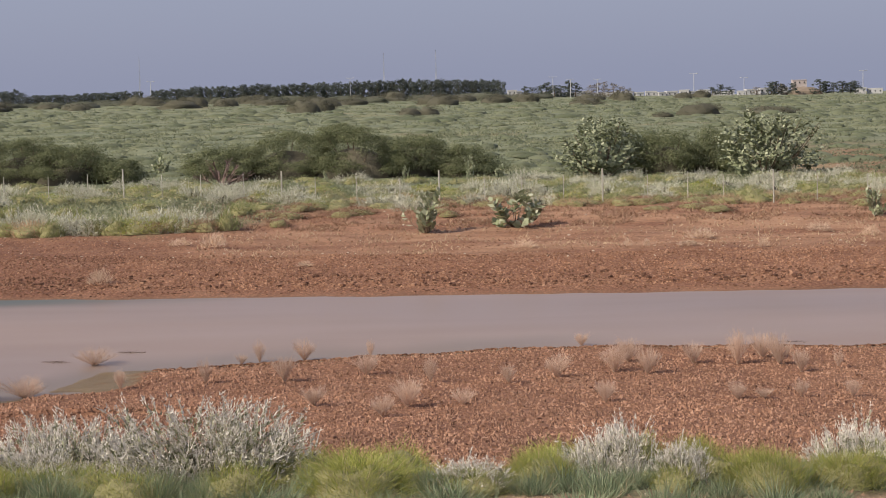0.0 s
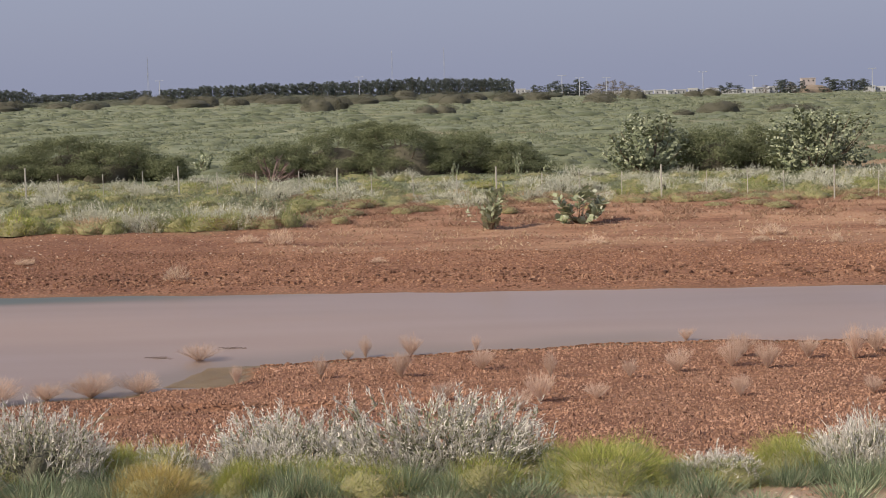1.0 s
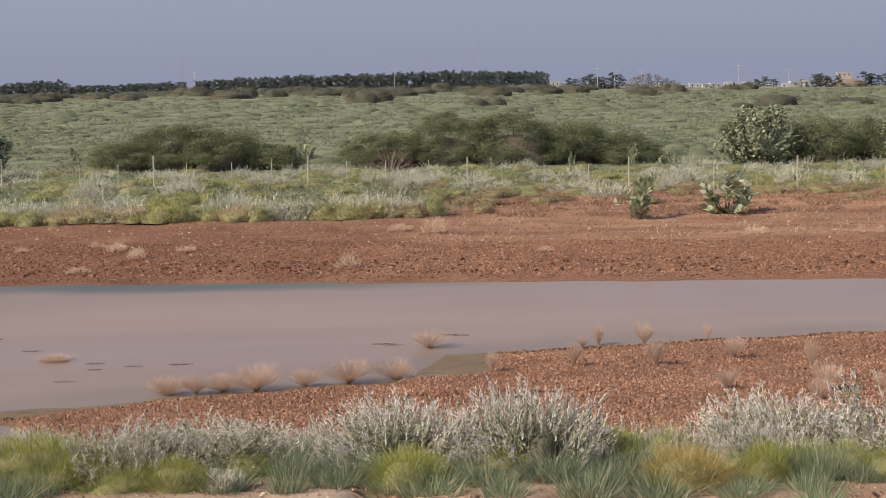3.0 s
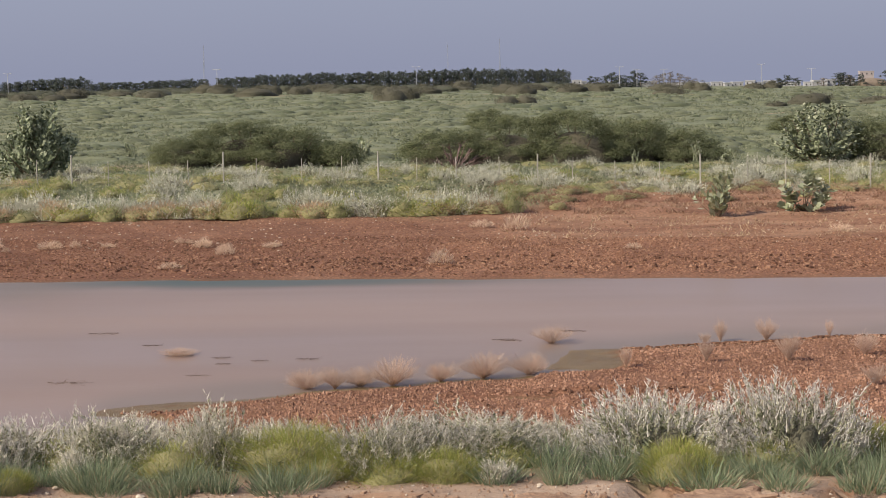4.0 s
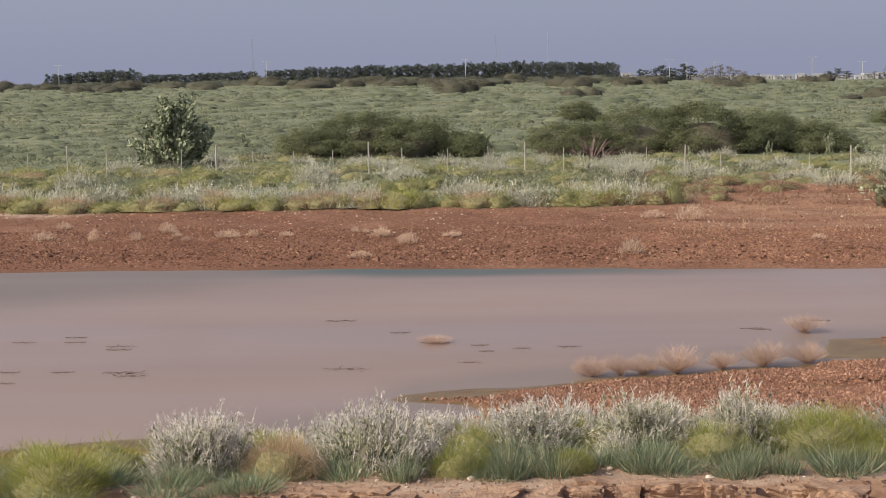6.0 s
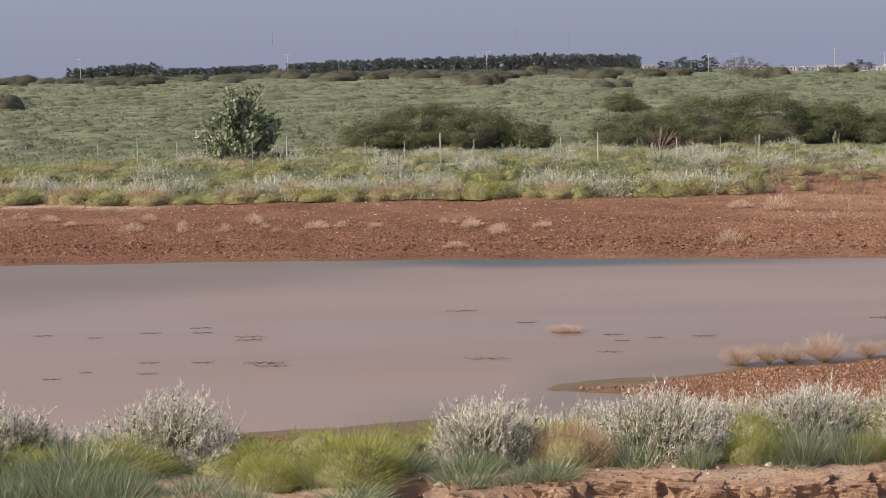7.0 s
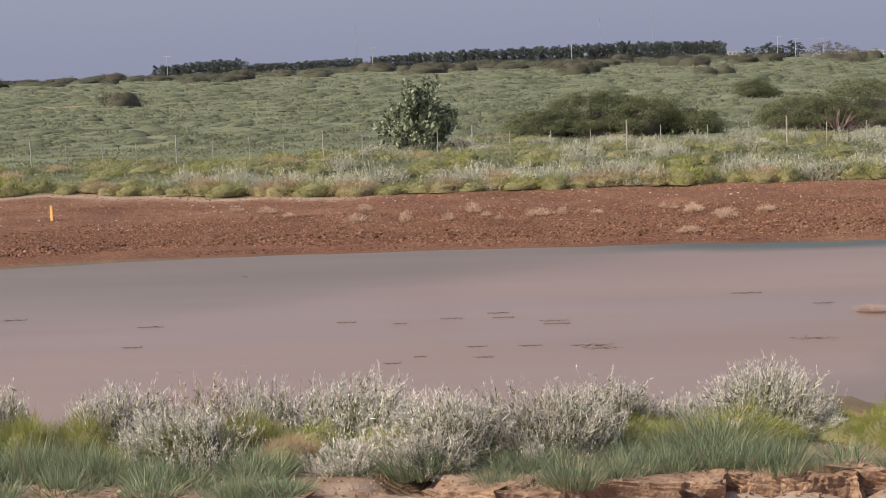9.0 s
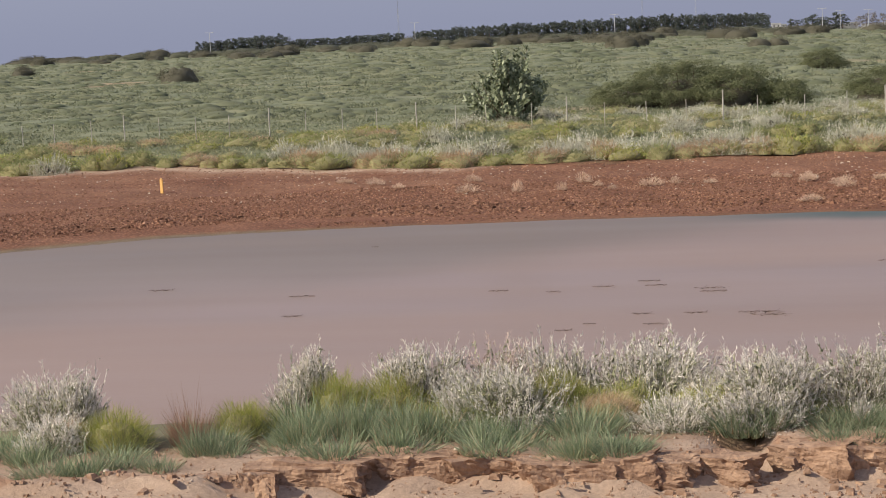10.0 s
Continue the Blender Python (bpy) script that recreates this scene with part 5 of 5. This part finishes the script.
stones = labelled([rock("stone", s, PALE_STONE) for s in (1, 2, 3)], "pale rounded stone lying on the sandy verge", "stone", "stones on the verge")
lay = []
for n in range(150):
    x = float(rng.uniform(-46, -7))
    w = float(0.025 + 0.07 * rng.random() ** 2.5)
    lay.append((x, float(along(VERGE, x) + rng.normal(-0.15, 0.25)), w, w * 0.7))
placed(stones, lay, -0.008)

# ---- grass of the plain ----
def clumps(n, y0, y1):
    y = y0 * (y1 / y0) ** rng.random(n)
    x = rng.uniform(-46 - 0.43 * y, -8 + 0.235 * y)
    mask = (y > along(GROWTH, x) + 0.5) & (wave(x, y, 41, 26) + 0.6 * wave(x, y, 42, 7) > rng.uniform(-1.6, 0.2, n)) & ((x < -22) | (y > 84))
    return keep(x, y, mask)

def tufts(n, y0, y1, each, wide, tall, blade, material, label, solid=False):
    """Low rounded tufts of grass or scrub strewn over the plain."""
    x, y = clumps(n, y0, y1)
    n = len(x)
    grown = 0.5 + 0.9 * rng.random(n) ** 1.6
    k = np.repeat(np.arange(n), each)
    m = len(k)
    a, r = rng.uniform(0, 6.2832, m), np.sqrt(rng.random(m))
    span = rng.uniform(0.7, 1.4, n) * wide * grown * 0.5
    long = span[k]
    base = np.stack([x[k] + 1.15 * long * r * np.cos(a), y[k] + long * r * np.sin(a), np.zeros(m)], 1)
    base[:, 2] = height(x, y)[k] + tall * grown[k] * (1 - r ** 2) * rng.uniform(0.0, 0.75, m)
    way = np.stack([0.7 * r * np.cos(a), 0.7 * r * np.sin(a), np.full(m, 0.45)], 1) + rng.normal(0, 0.45, (m, 3))
    v, q = strips(base, way, rng.uniform(0.7, 1.3, m) * blade * grown[k], rng.uniform(0.5, 0.9, m) * blade * grown[k], 1, 0, "shard")
    if solid:
        turn = rng.uniform(0, 6.28, n)[:, None] + np.arange(8) * 0.7854
        z = height(x, y)[:, None]
        rings = [np.stack([x[:, None] + 1.1 * span[:, None] * rad * np.cos(turn) * rng.uniform(0.8, 1.15, (n, 8)), y[:, None] + span[:, None] * rad * np.sin(turn) * rng.uniform(0.8, 1.15, (n, 8)), z + (tall * grown)[:, None] * up * rng.uniform(0.8, 1.15, (n, 8))], -1)
                 for rad, up in ((0.92, -0.1), (0.74, 0.42), (0.42, 0.78), (0.08, 0.92))]
        body = np.concatenate(rings, 1).reshape(-1, 3)
        f = np.array([[c * 8 + j, c * 8 + (j + 1) % 8, c * 8 + 8 + (j + 1) % 8] for c in range(3) for j in range(8)] + [[c * 8 + j, c * 8 + 8 + (j + 1) % 8, c * 8 + 8 + j] for c in range(3) for j in range(8)])
        v, q = joined((v, q), (body, (np.arange(n)[:, None, None] * 32 + f[None]).reshape(-1, 3)))
    tagged(new("grass", quad_mesh("grass", v, q, material, solid)), label, "grass", kind="stuff")

def blades_over(n, y0, y1, each, size, label):
    x, y = clumps(n, y0, y1)
    n = len(x)
    s = np.repeat(size * (0.5 + rng.random(n)), each)
    out = rng.normal(0, 0.30, (n * each, 2))
    base = np.repeat(np.stack([x, y, height(x, y)], 1), each, 0)
    base[:, :2] += out * s[:, None]
    base[:, 2] += 0.14 * s * np.clip(1 - 3 * (out ** 2).sum(1), 0, 1)
    way = np.concatenate([out * 1.5 + rng.normal(0, 0.4, (n * each, 2)), np.full((n * each, 1), 0.8)], 1)
    v, q = strips(base, way, s * rng.uniform(0.15, 0.32, n * each), s * rng.uniform(0.018, 0.035, n * each), 1, 0, "shard")
    tagged(new("grass", quad_mesh("grass", v, q, PLAIN_BLADE)), label, "grass", kind="stuff")

tufts(3400, 80, 150, 46, 1.9, 0.22, 0.14, PLAIN_BLADE, "low tufts of grey-green grass behind the fence")
tufts(6000, 150, 340, 24, 2.4, 0.26, 0.20, PLAIN_BLADE, "grey-green grass tufts across the plain")
tufts(4600, 340, 850, 12, 3.8, 0.4, 0.38, PLAIN_BLADE, "distant grass tufts of the plain")
tufts(2400, 73.5, 90, 30, 1.3, 0.24, 0.13, FAR_WEED, "low mixed grass among the shrubs of the far bank")
blades_over(4500, 75, 120, 16, 0.5, "fine grey-green grass behind the fence")
tufts(2300, 108, 260, 50, 1.6, 0.27, 0.10, SCRUB_BLADE, "low dark scrub tufts on the plain", True)
tufts(2000, 260, 700, 22, 3.0, 0.46, 0.2, SCRUB_BLADE, "low dark scrub far out on the plain", True)

def litter(n, x0, x1, y0, y1, material, long, label):
    x, y = rng.uniform(x0, x1, n), rng.uniform(y0, y1, n)
    x, y = keep(x, y, (wave(x, y * 2.5, 51, 5) + 0.7 * wave(x, y, 52, 1.5) > 0.1) & (y < along(GROWTH, x) + 6))
    way = rng.normal(0, 0.7, (len(x), 3)) * (1, 1, 0) + (0, 0, 0.7)
    v, q = strips(np.stack([x, y, height(x, y)], 1), way, rng.uniform(0.4, 1.0, len(x)) * long, 0.035, 1, 0, "shard")
    tagged(new("dry_grass", quad_mesh("dry_grass", v, q, material)), label, "grass", kind="stuff")
litter(30000, -24, 12, 74.5, 86, RUST, 0.30, "withered reddish-brown grass on the far bank")
litter(9000, -24, 12, 66, 80, STRAW, 0.22, "thin pale straw on the far bank")

# ---- far lamps, masts and houses ----
def lamp_post(tall):
    top = new("street_lamp")
    part("pole", quad_mesh("pole", *tube([(0, 0, -0.3), (0, 0, tall * 0.6), (0, 0, tall)], (0.16, 0.13, 0.10), 6), STEEL), top)
    part("arm", quad_mesh("arm", *tube([(-1.3, 0, tall + 0.1), (0, 0, tall), (1.3, 0, tall + 0.1)], (0.07, 0.09, 0.07), 5), STEEL), top)
    for sx in (-1, 1):
        part("lamp_head", quad_mesh("lamp_head", *tube([(sx * 1.1, 0, tall + 0.1), (sx * 1.5, 0, tall + 0.12), (sx * 1.9, 0, tall + 0.1)], (0.08, 0.17, 0.05), 6), STEEL), top)
    return top
placed(labelled([lamp_post(10.0)], "tall pale street lamp far off on the plain", "street lamp", "distant street lamps"),
       [(-262, 790, 1, 1), (-168, 795, 1, 1.0), (-78, 790, 1, 1.0), (12, 795, 1, 0.9), (20, 800, 1, 0.8), (32, 800, 1, 0.8), (75, 800, 1, 1), (100, 820, 1, 0.8), (150, 800, 1, 1)], 0, turn=False)

def mast(tall):
    top = new("lattice_mast")
    for k in range(3):
        a = k * 2.094
        part("leg", quad_mesh("leg", *tube([(0.5 * math.cos(a), 0.5 * math.sin(a), 0), (0.3 * math.cos(a), 0.3 * math.sin(a), tall * 0.6), (0.1 * math.cos(a), 0.1 * math.sin(a), tall)], (0.06, 0.05, 0.04), 4), STEEL), top)
    for z in np.arange(1.0, tall, 1.6):
        r = 0.5 - 0.4 * z / tall
        part("brace", quad_mesh("brace", *tube([(r, 0, z), (-r * 0.5, r * 0.87, z + 0.8), (-r * 0.5, -r * 0.87, z + 1.4)], (0.03, 0.03, 0.03), 4), STEEL), top)
    return top
placed(labelled([mast(24.0)], "thin steel lattice mast on the horizon", "mast", "lattice masts"), [(-190, 880, 1, 0.95), (-43, 880, 1, 1.0), (-69, 885, 1, 0.95)], 0, turn=False)

def block(x0, x1, y0, y1, z0, z1):
    v = [(x, y, z) for z in (z0, z1) for y in (y0, y1) for x in (x0, x1)]
    return np.array(v, float), np.array([[0, 1, 5, 4], [1, 3, 7, 5], [3, 2, 6, 7], [2, 0, 4, 6], [4, 5, 7, 6], [0, 2, 3, 1]])

def house(wall, wide, tall, deep=8.0):
    top = new("house")
    part("wall", quad_mesh("wall", *block(-wide / 2, wide / 2, 0, deep, -0.5, tall), wall), top)
    part("roof", quad_mesh("roof", *block(-wide / 2 - 0.15, wide / 2 + 0.15, -0.15, deep + 0.15, tall, tall + 0.45), wall), top)
    count = max(1, int(wide / 1.9))
    for k in range(count):
        x = -wide / 2 + (k + 0.5) * wide / count
        z = tall - 1.25
        win = part("window", quad_mesh("window", *block(x - 0.28, x + 0.28, -0.06, 0.02, z, z + 0.75), DARK_GLASS), top)
        part("sill", quad_mesh("sill", *block(x - 0.36, x + 0.36, -0.2, 0.02, z - 0.1, z - 0.002), wall), win)
    return top

def boundary_wall(wide):
    top = new("boundary_wall")
    part("wall", quad_mesh("wall", *block(-wide / 2, wide / 2, 0, 0.3, -0.4, 1.9), PLASTER), top)
    part("coping", quad_mesh("coping", *block(-wide / 2 - 0.05, wide / 2 + 0.05, -0.06, 0.36, 1.9, 2.05), PLASTER), top)
    return top
TOWN = [(-5.8, 4.2, 4.6), (-2.6, 2.6, 4.0), (11, 4, 3.5), (29, 5, 3.3), (47, 8, 3.4), (54.5, 3.6, 2.8), (60, 5, 3.1), (65, 3.4, 2.6), (70, 5, 2.9), (75, 4.6, 3.4), (80, 3, 2.7), (84.5, 6, 3.2), (97, 5, 2.4), (102, 4, 2.3),
        (106, 3.4, 3.0), (110, 3.6, 2.7), (114, 4, 3.3), (121.7, 4, 3.5), (130, 6.5, 6.2), (133.5, 4, 3.1), (159, 5, 2.4), (166, 7, 2.0), (176, 7, 2.0), (186, 6, 1.6)]
for x, wide, crest in TOWN:
    crest -= 0.6 if x > 40 and crest < 5 else 0
    paint = PINK_PLASTER if crest == 6.2 else PLASTER
    y = 842 + rng.uniform(0, 10)
    h = tagged(house(paint, wide, crest - float(height(x, y)), 5), "reddish flat-roofed house of the distant town" if paint is PINK_PLASTER else "white flat-roofed house of the distant town", "house", "houses of the distant town")
    h.matrix_basis = pose(x, y, float(height(x, y)), 0, 0, rng.uniform(-12, 12))
for x, y, wide in ((2, 835, 16), (21, 835, 18), (40, 835, 16), (92, 838, 9)):
    tagged(boundary_wall(wide), "low white boundary wall before the distant town", "wall", "boundary walls").matrix_basis = pose(x, y, float(height(x, y)), 0, 0, 0)
heap = rock("earth_mound", 9, HEAP_EARTH, 0.06)
heap.matrix_basis = Matrix.LocRotScale((129, 834, float(height(129, 834)) - 0.3), Euler((0, 0, 0)), (19, 9, 9.6))
tagged(heap, "brown mound of earth before the distant town", "mound")

# bare-crowned trees beside the town
placed(labelled([woodland_tree(s, 1.3, "bare_tree", BARE_CROWN, 9) for s in (34, 35)], "thin grey-brown leafless tree beside the distant town", "tree", "bare trees"),
       [(30.5, 826, 9, 5.6), (33.5, 828, 10, 6.9), (37, 829, 9, 7.2), (41, 828, 10, 6.6), (45, 829, 9, 5.0), (48, 829, 8, 4.0), (107, 830, 9, 4.0), (115, 832, 10, 5.0), (119, 832, 9, 5.2)], 0)

# ---- marker on the far bank ----
stake = new("marker_stake")
part("board", quad_mesh("board", *block(-0.075, 0.075, -0.02, 0.02, -0.1, 0.56), STAKE_PAINT), stake)
part("tip", quad_mesh("tip", *tube([(0, 0, 0.56), (0, 0, 0.58), (0, 0, 0.61)], (0.06, 0.05, 0.01), 4), STAKE_PAINT), stake)
tagged(stake, "small orange painted marker stake on the gravel bank", "stake")
stake.matrix_basis = pose(-60.1, 66.4, float(height(-60.1, 66.4)), 0, 0, -30)
